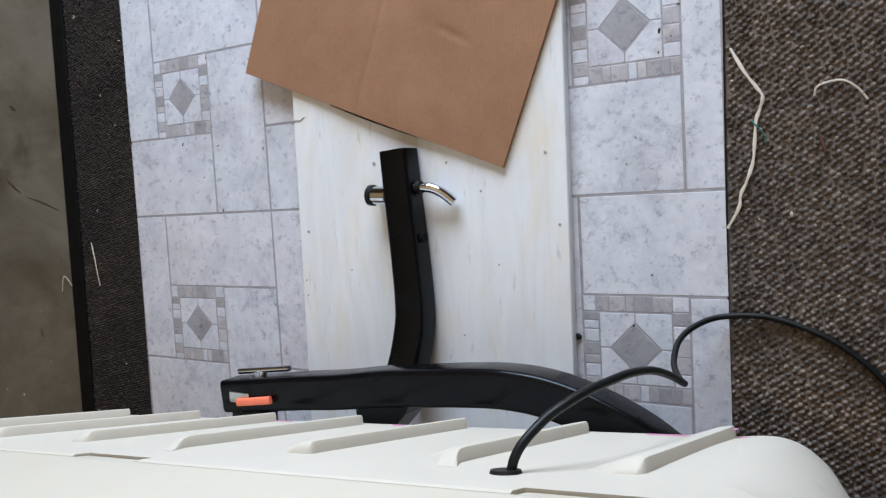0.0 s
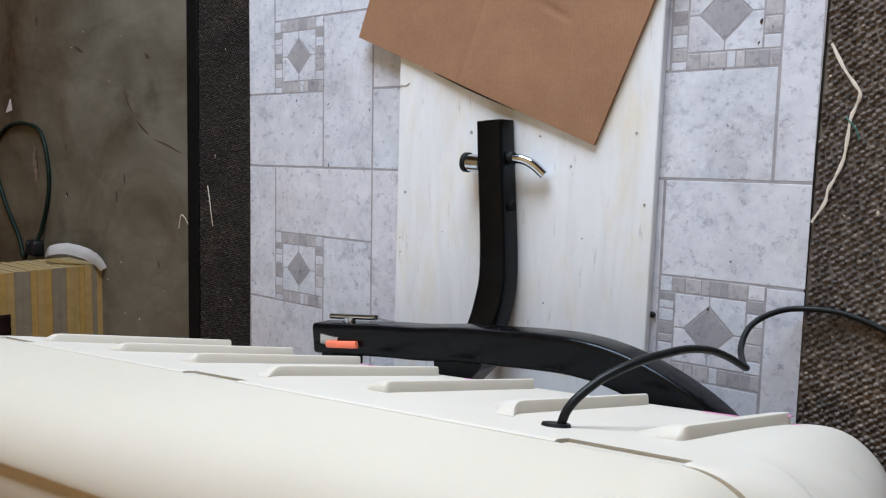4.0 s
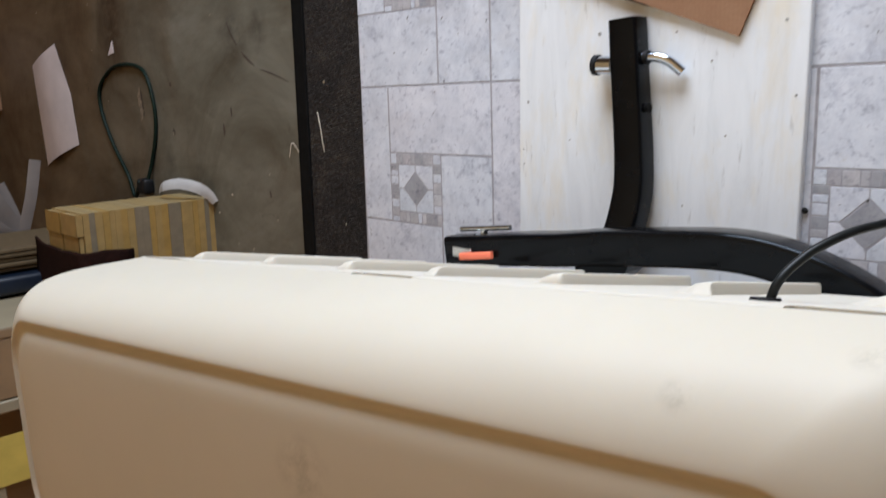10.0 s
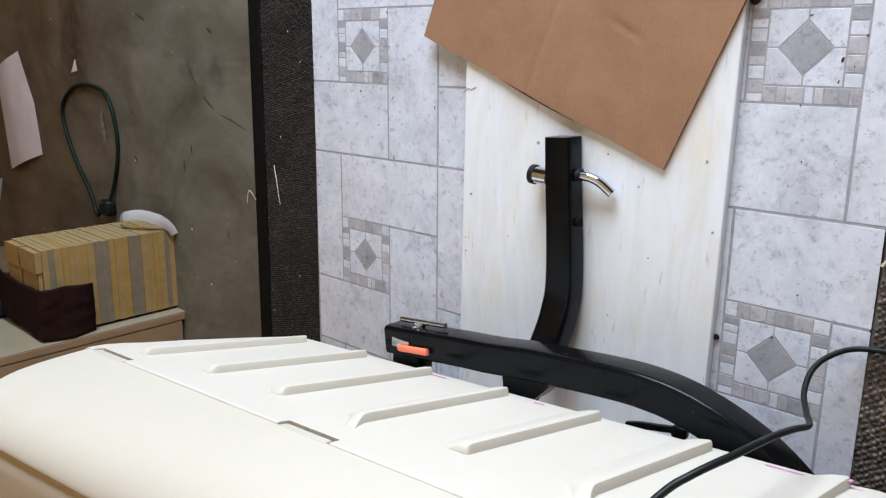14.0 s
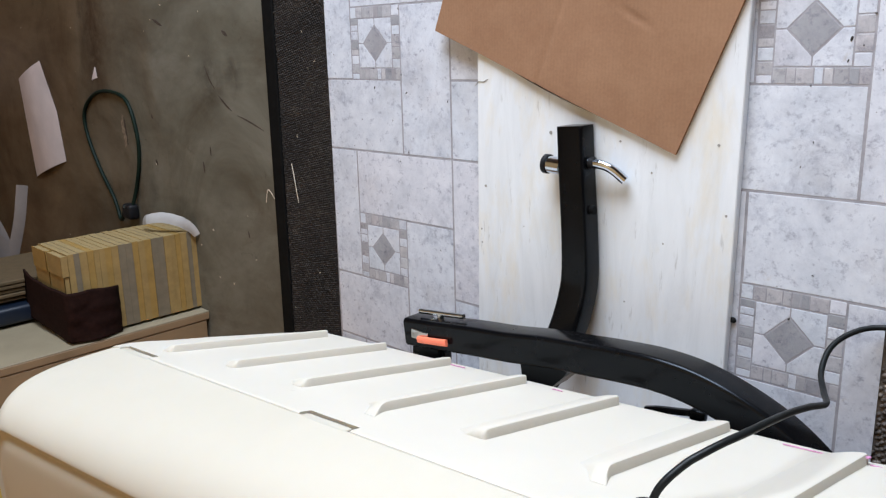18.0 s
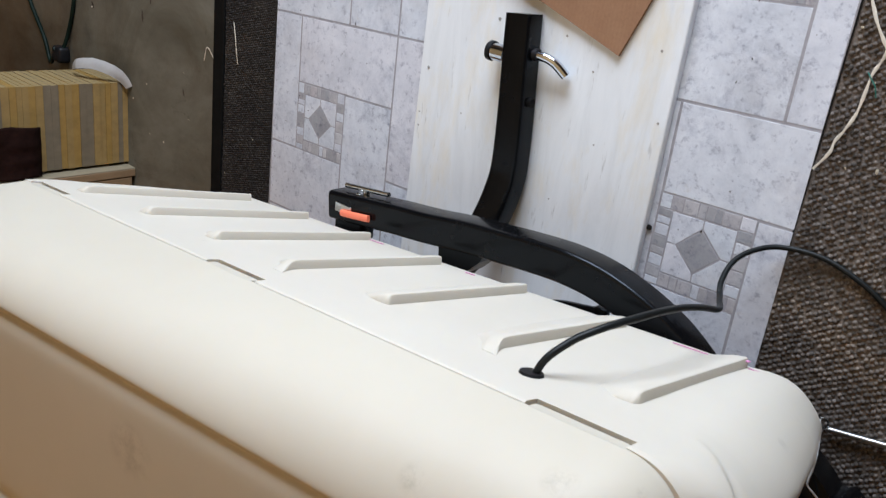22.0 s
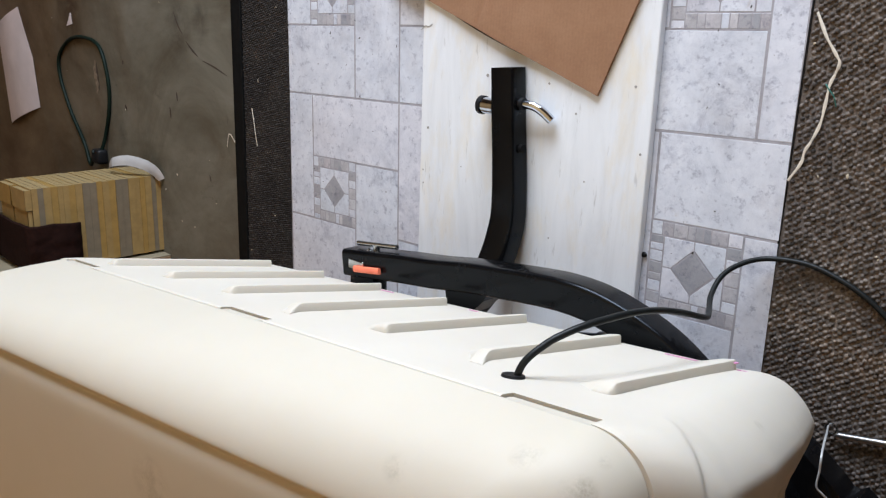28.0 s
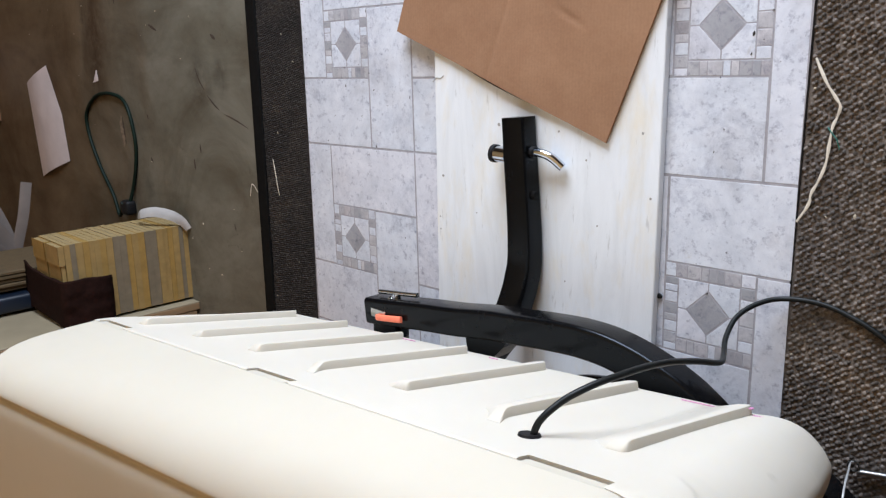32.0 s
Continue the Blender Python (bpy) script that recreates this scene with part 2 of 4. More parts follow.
def cream_plastic(nt, b, lo, hi):
    v = coords(nt)
    c = ramp(nt, noise_tex(nt, v, 3.5, 6, 0.6), [(0.3, lo), (0.7, hi)])
    scuff = ramp(nt, noise_tex(nt, coords(nt, (9, 14, 5)), 1.0, 9, 0.74, 0.5), [(0.68, (1, 1, 1)), (0.84, (0.66, 0.60, 0.53))])
    c = mixed(nt, 0.6, c, scuff, "MULTIPLY")
    w = coords(nt, world_space=True)
    ragged = noise_tex(nt, w, 55.0, 8, 0.75, 0.2)
    for x, y, z, r in ((0.7088, 0.8415, 0.5336, 0.011), (0.711, 0.853, 0.523, 0.014), (0.7135, 0.8558, 0.5169, 0.010), (0.713, 0.8655, 0.498, 0.006), (0.738, 0.8354, 0.322, 0.007), (0.6745, 0.865, 0.525, 0.013), (0.3356, 0.7263, 0.604, 0.032), (0.5964, 0.8371, 0.5611, 0.012), (0.7455, 0.7616, 0.2735, 0.010), (0.085, 0.8135, 0.4545, 0.0045), (0.170, 0.8178, 0.432, 0.004)):
        d = node(nt, "VectorMath")
        d.operation = "DISTANCE"
        d.inputs[1].default_value = (x, y, z)
        nt.links.new(w, d.inputs[0])
        k = node(nt, "MapRange")
        k.inputs["From Min"].default_value, k.inputs["From Max"].default_value = r, r * 0.3
        nt.links.new(d.outputs["Value"], k.inputs["Value"])
        f = ramp(nt, ragged, [(0.42, (0, 0, 0)), (0.72, (1, 1, 1))])
        f = mixed(nt, 1.0, f, k.outputs["Result"], "MULTIPLY")
        c = mixed(nt, 1.0, c, mixed(nt, f, (1, 1, 1), (0.66, 0.64, 0.62)), "MULTIPLY")
    nt.links.new(c, b.inputs["Base Color"])
    b.inputs["Subsurface Weight"].default_value = 0.12
    b.inputs["Subsurface Radius"].default_value = (0.02, 0.014, 0.008)
    b.inputs["Subsurface Scale"].default_value = 0.5
    bump(nt, b, noise_tex(nt, v, 260.0, 3), 0.05, 0.0005)


def make_black_paint(nt, b):
    v = coords(nt)
    c = ramp(nt, noise_tex(nt, v, 26.0, 8, 0.7), [(0.35, (0.0022, 0.0022, 0.0026)), (0.72, (0.005, 0.005, 0.0055))])
    scr = ramp(nt, noise_tex(nt, coords(nt, (40, 160, 90)), 1.2, 6, 0.8), [(0.70, (0, 0, 0)), (0.78, (1, 1, 1))])
    c = mixed(nt, scr, c, (0.060, 0.058, 0.056))
    nt.links.new(c, b.inputs["Base Color"])
    nt.links.new(ramp(nt, noise_tex(nt, v, 40.0, 6), [(0.3, (0.16, 0.16, 0.16)), (0.7, (0.30, 0.30, 0.30))]), b.inputs["Roughness"])
    b.inputs["Specular Tint"].default_value = (0.78, 0.89, 1.0, 1.0)
    bump(nt, b, noise_tex(nt, v, 420.0, 3), 0.05, 0.0005)


CARPET = material("looped carpet", make_carpet((0.079, 0.070, 0.063), (0.133, 0.117, 0.106), (0.212, 0.187, 0.168)), 0.95, spec=0.12)
DARKCARPET = material("dark looped carpet", make_carpet((0.025, 0.0225, 0.0215), (0.035, 0.0315, 0.030), (0.052, 0.047, 0.043)), 0.95, spec=0.12)
PANEL = material("grey plywood", make_grey_panel, 0.62, spec=0.3)
TILE = material("marbled vinyl", make_tile((0.49, 0.525, 0.585), (0.625, 0.658, 0.718), (0.715, 0.747, 0.80)), 0.42, spec=0.4)
GROUT = plain("vinyl joint", (0.330, 0.325, 0.355), 0.5, vary=0.2, scale=60)
DIAMOND = material("grey vinyl", make_tile((0.29, 0.295, 0.32), (0.345, 0.35, 0.375), (0.40, 0.40, 0.42)), 0.42, spec=0.4)
MOSAIC = material("mixed vinyl", make_tile((0.36, 0.355, 0.375), (0.46, 0.455, 0.475), (0.60, 0.595, 0.61)), 0.42, spec=0.4)
WHITE = material("white painted plywood", make_whiteboard, 0.5, spec=0.35)
CARD = material("corrugated cardboard", make_cardboard, 0.85, spec=0.15)
CREAM = material("pale cream plastic", make_cream((0.530, 0.488, 0.414), (0.570, 0.528, 0.452)), 0.55, spec=0.35)
LIDCREAM = material("warm cream plastic", make_cream((0.492, 0.449, 0.368), (0.532, 0.489, 0.405)), 0.55, spec=0.35)
BLACK = material("black painted steel", make_black_paint, 0.24, spec=0.18)
TRIMBLACK = plain("black edge strip", (0.006, 0.006, 0.006), 0.65, vary=0.3, scale=60, spec=0.08)
RUBBER = plain("black rubber", (0.008, 0.008, 0.009), 0.5, vary=0.3, scale=60, spec=0.25)
CABLE = plain("black cable", (0.008, 0.0095, 0.0095), 0.42, vary=0.25, scale=80, spec=0.2)
CHROME = plain("chrome", (0.60, 0.66, 0.74), 0.09, 1.0, vary=0.06, scale=50, relief=0.03)
ZINC = plain("zinc", (0.62, 0.63, 0.62), 0.24, 1.0, vary=0.12, scale=60, relief=0.06)
DARKZINC = plain("tarnished zinc", (0.16, 0.155, 0.15), 0.45, 0.8, vary=0.2, scale=60, relief=0.06)
WIRE = plain("pale wire", (0.46, 0.46, 0.45), 0.45, 0.25, vary=0.1, scale=60, relief=0.0)
STEEL = plain("dull steel", (0.40, 0.40, 0.39), 0.34, 1.0, vary=0.15, scale=60, relief=0.06)
ORANGE = plain("orange plastic", (0.95, 0.22, 0.12), 0.38, vary=0.06)
# unseen walls: dark here to hold back bounce on the case's end
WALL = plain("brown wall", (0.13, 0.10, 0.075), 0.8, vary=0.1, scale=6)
# unseen reflectors: bright orange to throw warm light on the case top
BOUNCEWALL = plain("orange bounce wall", (0.78, 0.44, 0.19), 0.7, vary=0.12, scale=6)
BOUNCECEILING = plain("orange bounce ceiling", (0.82, 0.515, 0.225), 0.85, vary=0.1, scale=6)
WOOD = plain("pale wood", (0.25, 0.160, 0.085), 0.6, vary=0.12, scale=14)
CREAMPAINT = plain("cream painted wood", (0.27, 0.225, 0.150), 0.5, vary=0.1, scale=12)
YELLOW = plain("yellow cover", (0.31, 0.190, 0.055), 0.45, vary=0.15, scale=40)
STRAW = plain("faded yellow cover", (0.300, 0.196, 0.072), 0.5, vary=0.15, scale=40)
GREYCOVER = plain("grey cover", (0.180, 0.143, 0.094), 0.5, vary=0.15, scale=40)
PAGES = plain("paper leaves", (0.285, 0.205, 0.090), 0.8, vary=0.15, scale=160, relief=0.3)
PAPER = plain("white paper", (0.60, 0.54, 0.55), 0.75, vary=0.12, scale=9)
LEAFLET = plain("creased white paper", (0.36, 0.35, 0.34), 0.75, vary=0.12, scale=30)
# pads stand in a shaded cavity; that shade is mixed into this brown
SHADEDPAPER = plain("old paper darkened for shade", (0.085, 0.055, 0.024), 0.8, vary=0.2, scale=60, relief=0.3)
FIBRE = plain("straw fibre", (0.62, 0.57, 0.48), 0.7, vary=0.15, scale=120)
CLOTH = plain("dark brown cloth", (0.017, 0.0072, 0.0055), 0.95, vary=0.3, scale=90, relief=0.6, spec=0.08)
GREENCORD = plain("dark green cord", (0.005, 0.013, 0.009), 0.5, vary=0.25, scale=80, spec=0.15)
# tub's blue taken nearly to black for the same cavity's shade
BLUE = plain("blue plastic darkened for shade", (0.004, 0.009, 0.020), 0.4)
TAPE = plain("yellow tape", (0.55, 0.42, 0.10), 0.4, vary=0.12, scale=20)
MARKER = plain("magenta marker", (0.62, 0.27, 0.46), 0.6)
RED = plain("dry leaf", (0.09, 0.045, 0.035), 0.8, vary=0.2)
FILM = plain("clear plastic strip", (0.15, 0.125, 0.112), 0.4, vary=0.08)


# ---------------------------------------------------------------- shape helpers
def part(name, bm, mat, parent=None, label="", smooth=0):
    mesh = bpy.data.meshes.new(name)
    bmesh.ops.recalc_face_normals(bm, faces=bm.faces)
    bm.to_mesh(mesh)
    bm.free()
    mesh.materials.append(mat)
    ob = new(name, mesh)
    if smooth:
        mesh.shade_smooth() if smooth >= 180 else mesh.set_sharp_from_angle(angle=radians(smooth))
        for p in mesh.polygons:
            p.use_smooth = True
    if parent:
        ob.parent = parent
        ob.matrix_parent_inverse = parent.matrix_basis.inverted()
    if label:
        ob["label"] = label
    return ob


def thing(name, where, label, category, group="", kind=""):
    ob = new(name)
    ob.empty_display_size = 0.05
    ob.matrix_basis = where if isinstance(where, Matrix) else Matrix.Translation(where)
    return tagged(ob, label, category, group, kind)


def block(x0, x1, y0, y1, z0, z1, bevel=0.0, segments=2, m=None):
    bm = bmesh.new()
    bmesh.ops.create_cube(bm, size=1.0, matrix=Matrix.Translation(((x0 + x1) / 2, (y0 + y1) / 2, (z0 + z1) / 2)) @ Matrix.Diagonal((x1 - x0, y1 - y0, z1 - z0, 1)))
    if bevel:
        bmesh.ops.bevel(bm, geom=bm.edges[:], offset=bevel, segments=segments, affect="EDGES", profile=0.5)
    if m:
        bmesh.ops.transform(bm, matrix=m, verts=bm.verts)
    return bm


def smooth_path(points, n=8):
    """A Catmull-Rom line through points."""
    p = [Vector(q) for q in points]
    p = [2 * p[0] - p[1], *p, 2 * p[-1] - p[-2]]
    out = []
    for i in range(1, len(p) - 2):
        for k in range(n):
            t = k / n
            a, b, c, d = p[i - 1], p[i], p[i + 1], p[i + 2]
            out.append(0.5 * (2 * b + (c - a) * t + (2 * a - 5 * b + 4 * c - d) * t * t + (3 * b - a - 3 * c + d) * t ** 3))
    return out + [p[-2]]


def sweep(path, section, up=(0, 0, 1), scale=None):
    """A section (list of (side, up) pairs) drawn along a path, closed at both ends."""
    bm = bmesh.new()
    rings = []
    up = Vector(up)
    for i, q in enumerate(path):
        d = (path[min(i + 1, len(path) - 1)] - path[max(i - 1, 0)]).normalized()
        side = d.cross(up)
        side = side.normalized() if side.length > 1e-4 else Vector((1, 0, 0))
        top = side.cross(d)
        k = scale(i / (len(path) - 1)) if scale else 1.0
        rings.append([bm.verts.new(q + side * s * k + top * t * k) for s, t in section])
    for a, b in zip(rings, rings[1:]):
        for j in range(len(section)):
            bm.faces.new((a[j], a[(j + 1) % len(section)], b[(j + 1) % len(section)], b[j]))
    bm.faces.new(rings[0][::-1])
    bm.faces.new(rings[-1])
    return bm


def circle(r, n=14):
    return [(r * math.cos(2 * math.pi * k / n), r * math.sin(2 * math.pi * k / n)) for k in range(n)]


def rounded_square(w, h, r, n=4):
    out = []
    for cx, cy, a0 in ((w / 2 - r, h / 2 - r, 0), (-w / 2 + r, h / 2 - r, 90), (-w / 2 + r, -h / 2 + r, 180), (w / 2 - r, -h / 2 + r, 270)):
        for k in range(n + 1):
            a = radians(a0 + 90 * k / n)
            out.append((cx + r * math.cos(a), cy + r * math.sin(a)))
    return out


def rod(a, b, r, n=16):
    return sweep([Vector(a), Vector(b)], circle(r, n), (0, 0, 1) if abs(b[2] - a[2]) < 0.9 * (Vector(b) - Vector(a)).length else (1, 0, 0))


def joined(*parts):
    out = parts[0]
    for bm in parts[1:]:
        me = bpy.data.meshes.new("t")
        bm.to_mesh(me)
        bm.free()
        out.from_mesh(me)
        bpy.data.meshes.remove(me)
    return out


# ---------------------------------------------------------------- the room
X0, X1, Y0, Y1, H = -2.6, 2.3, -0.75, 2.9, 2.05
# opening added to fit the low daylight lamp
WX0, WX1, WZ0, WZ1 = -0.48, 1.04, 0.16, 1.24
tagged(part("floor", block(X0, X1, Y0, Y1, -0.08, 0.0), CARPET), "worn dark brown looped carpet floor with lint", "floor", kind="structure")
# added south wall, set close as a warm reflector; the ceiling works likewise
tagged(part("wall_south", block(X0, X1, Y0 - 0.12, Y0, 0, H), BOUNCEWALL), "plain unseen wall closing the room, bright orange to reflect warm light", "wall", kind="structure")
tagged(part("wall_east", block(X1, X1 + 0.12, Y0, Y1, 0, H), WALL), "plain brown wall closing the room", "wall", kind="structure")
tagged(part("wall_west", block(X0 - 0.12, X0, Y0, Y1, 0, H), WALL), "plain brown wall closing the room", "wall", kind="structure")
tagged(part("ceiling", block(X0, X1, Y0, Y1, H, H + 0.1), BOUNCECEILING), "plain unseen ceiling, bright orange to reflect warm light", "ceiling", kind="structure")
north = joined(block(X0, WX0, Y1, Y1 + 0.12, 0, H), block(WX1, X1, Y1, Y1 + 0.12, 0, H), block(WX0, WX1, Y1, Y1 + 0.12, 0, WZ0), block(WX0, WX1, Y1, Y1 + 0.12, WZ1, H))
tagged(part("wall_north", north, WALL), "plain brown wall with an unseen low window opening added for the daylight", "wall", kind="structure")

tagged(part("floor_panel", block(-2.55, -0.473, -0.6, 2.6, 0.0, 0.003), PANEL), "stained grey plywood sheet laid on the floor, far side coloured darker brown for shade", "floor panel", kind="structure")
tagged(part("floor_trim", block(-0.473, -0.440, -0.6, 2.6, 0.0, 0.006, 0.002), TRIMBLACK), "thin black edge strip of the grey floor panel", "trim", kind="structure")

tagged(part("carpet_strip", block(-0.440, -0.27, -0.6, 2.6, 0.0, 0.0008), DARKCARPET), "narrow strip of darker charcoal looped carpet", "carpet", kind="structure")


def loops(x0, x1, y0, y1, along, across, turn, height, seed, base, loose=1.0):
    """Many small yarn loops in slanting rows, one mesh."""
    rs = np.random.RandomState(seed)
    ca, sa = math.cos(turn), math.sin(turn)
    reach = math.hypot(x1 - x0, y1 - y0) / 2 + 0.02
    na, nb = int(reach / along), int(reach / across)
    i, j = np.meshgrid(np.arange(-na, na + 1), np.arange(-nb, nb + 1), indexing="ij")
    a = (i + 0.5 * (j % 2)) * along + rs.normal(0, along * 0.20 * loose, i.shape)
    c = j * across + rs.normal(0, across * 0.13 * loose, i.shape)
    x, y = (x0 + x1) / 2 + a * ca - c * sa, (y0 + y1) / 2 + a * sa + c * ca
    keep = (x > x0) & (x < x1) & (y > y0) & (y < y1)
    x, y = x[keep], y[keep]
    n = len(x)
    ang = turn + radians(24) + rs.normal(0, 0.40 * loose, n)
    la, lb = along * rs.uniform(0.50, 0.66, n), across * rs.uniform(0.38, 0.50, n)
    hh = height * rs.uniform(0.55, 1.35, n)
    verts = np.zeros((n, 13, 3))
    for k in range(6):
        t = 2 * math.pi * k / 6
        for row, (rad, zz) in enumerate(((1.0, 0.0), (0.74, 0.72))):
            ox, oy = la * rad * math.cos(t), lb * rad * math.sin(t)
            verts[:, row * 6 + k] = np.stack((x + ox * np.cos(ang) - oy * np.sin(ang), y + ox * np.sin(ang) + oy * np.cos(ang), base + hh * zz), 1)
    verts[:, 12] = np.stack((x, y, base + hh), 1)
    one = [(k, (k + 1) % 6, 6 + (k + 1) % 6, 6 + k) for k in range(6)] + [(6 + k, 6 + (k + 1) % 6, 12) for k in range(6)]
    faces = [tuple(q + 13 * m for q in f) for m in range(n) for f in one]
    mesh = bpy.data.meshes.new("carpet_loops")
    mesh.from_pydata(verts.reshape(-1, 3).tolist(), [], faces)
    for p in mesh.polygons:
        p.use_smooth = True
    return mesh


for name, spec, mat, label in (("carpet_loops", (0.6172, 1.02, 0.40, 1.75, 0.0054, 0.0060, radians(36), 0.0030, 3, -0.0003, 0.7), CARPET, "dense grey-brown yarn loops in slanting rows"), ("carpet_loops", (-0.440, -0.275, 0.50, 1.60, 0.0044, 0.0050, radians(-52), 0.0026, 5, 0.0004, 0.35), DARKCARPET, "fine charcoal yarn loops in slanting rows")):
    mesh = loops(*spec)
    mesh.materials.append(mat)
    tagged(new(name, mesh), label, "carpet", kind="stuff")

# vinyl sheet
LX0, LX1, LY0, LY1 = -0.288, 0.614, 0.30, 1.70
vinyl = tagged(part("vinyl_sheet", block(LX0, LX1, LY0, LY1, 0.0, 0.0032), GROUT), "light grey marbled stone-pattern vinyl sheet on the carpet", "vinyl flooring", kind="structure")

# black sheet added to draw the shadow gap between vinyl and carpet
part("underlay", block(0.50, LX1 + 0.0014, LY0, LY1, 0.0, 0.0026), RUBBER, vinyl, "thin black strip for the shaded gap along the vinyl edge")

# white board
board = thing("plywood_board", (0.25, 0.95, 0.004), "white painted plywood board lying on the vinyl sheet", "board")
part("panel", block(0.0645, 0.4525, 0.34, 1.62, 0.0042, 0.016, 0.0012, 1), WHITE, board)
HOLE = plain("filled hole", (0.30, 0.29, 0.27), 0.8)
for x, y, r in ((0.080, 0.970, 0.0026), (0.194, 1.054, 0.0032), (0.4275, 1.0546, 0.0022), (0.345, 1.015, 0.0018), (0.300, 1.050, 0.002), (0.072, 0.905, 0.0016), (0.073, 0.885, 0.0016), (0.365, 0.93, 0.0015), (0.315, 0.845, 0.0014), (0.15, 0.92, 0.0012), (0.442, 0.975, 0.002)):
    bm = bmesh.new()
    bmesh.ops.create_cone(bm, cap_ends=True, segments=10, radius1=r * 0.75, radius2=r * 0.75, depth=0.0008, matrix=Matrix.Translation((x, y, 0.0162)))
    part("screw_hole", bm, HOLE, board)
bm = sweep(smooth_path([(0.061, 1.112, 0.0163), (0.069, 1.118, 0.0163), (0.076, 1.117, 0.0163), (0.084, 1.121, 0.0163)], 4), circle(0.0006, 5))
part("crack", bm, HOLE, board)

# cardboard
cang = math.atan2(1.040 - 1.188, 0.377 + 0.012)
cm = Matrix.Translation((0.377, 1.040, 0.0164)) @ Matrix.Rotation(cang, 4, "Z")
card = thing("cardboard_sheet", cm, "flat brown corrugated cardboard sheet lying on the white board", "cardboard")
bm = bmesh.new()
CL, CW, NX, NY = 0.417, 0.62, 130, 170
shear = math.tan(radians(1.5))
grid = []
for lv in (0, 1):
    for jy in range(NY + 1):
        for ix in range(NX + 1):
            x, y = -CL * (1 - ix / NX), CW * jy / NY
            lift = 0.0042 * math.exp(-((x + 0.17) / 0.075) ** 2 - (y / 0.07) ** 2) + 0.0008
            crease = -0.0011 * math.exp(-((x + 0.217 + 0.03 * y) / 0.0035) ** 2)
            dent = -0.0014 * math.exp(-((x + 0.115) / 0.022) ** 2 - ((y - 0.125 + 0.15 * (x + 0.115)) / 0.0035) ** 2)
            z = lift + (0.004 + crease + dent + 0.0003 * noise.noise(Vector((x * 30, y * 30, 0))) if lv else 0.0)
            grid.append(bm.verts.new(cm @ Vector((x + y * shear, y, z))))
n1 = (NX + 1) * (NY + 1)
for jy in range(NY):
    for ix in range(NX):
        a = jy * (NX + 1) + ix
        q = (a, a + 1, a + NX + 2, a + NX + 1)
        bm.faces.new([grid[k + n1] for k in q])
        bm.faces.new([grid[k] for k in q[::-1]])
rim = [k for k in range(NX)] + [jy * (NX + 1) + NX for jy in range(NY)] + [NY * (NX + 1) + NX - k for k in range(NX)] + [(NY - jy) * (NX + 1) for jy in range(NY)]
for a, b in zip(rim, rim[1:] + rim[:1]):
    bm.faces.new([grid[a], grid[b], grid[b + n1], grid[a + n1]])
part("sheet", bm, CARD, card, smooth=30)
# near-black strip draws the shadow under the lifted, open fluted edge
FLUTESHADE = plain("shaded fluted edge", (0.022, 0.014, 0.009), 0.9, vary=0.4, scale=260)
part("open_edge", sweep([cm @ Vector((-0.262 + 0.010 * k, -0.0004 - 0.0011 * math.sin(math.pi * k / 14), 0.0022 + 0.003 * math.sin(math.pi * k / 14))) for k in range(15)], rounded_square(0.0022, 0.0026, 0.0006, 2)), FLUTESHADE, card, "open fluted edge with the shade beneath it as a dark strip")
part("torn_liner", sweep([cm @ Vector((-0.122 + 0.007 * k, -0.0004, 0.0030)) for k in range(5)], rounded_square(0.0016, 0.0012, 0.0004, 2)), FIBRE, card, "pale torn paper at the edge")

# ---------------------------------------------------------------- cream case
CU = Matrix.Translation((0.27, 0.0, 0.0)) @ Matrix.Rotation(math.atan(0.0917), 4, "Z")


def RV(z):
    """How far across the ribbed side lies at height z, in the case's own frame."""
    return (0.7188 + 0.0917 * 0.27 + 0.195 * z) * math.cos(math.atan(0.0917))


CSEAM = 0.478
slope = 0.195
CUT = 0.0140
MID, HALF, WIDE = 0.0755, 0.4655, 0.305
CORNER = 26


SLOTS = ((0.4226, 0.502), (0.051, 0.125), (-0.3395, -0.259))
COLUMNS = sorted([u + d for lo, hi in SLOTS for u, d in ((lo, -0.001), (lo, 0.0), (hi, 0.0), (hi, 0.001))] + [0.506, 0.510] + [-0.375 + 0.0297 * k for k in range(27)], reverse=True)


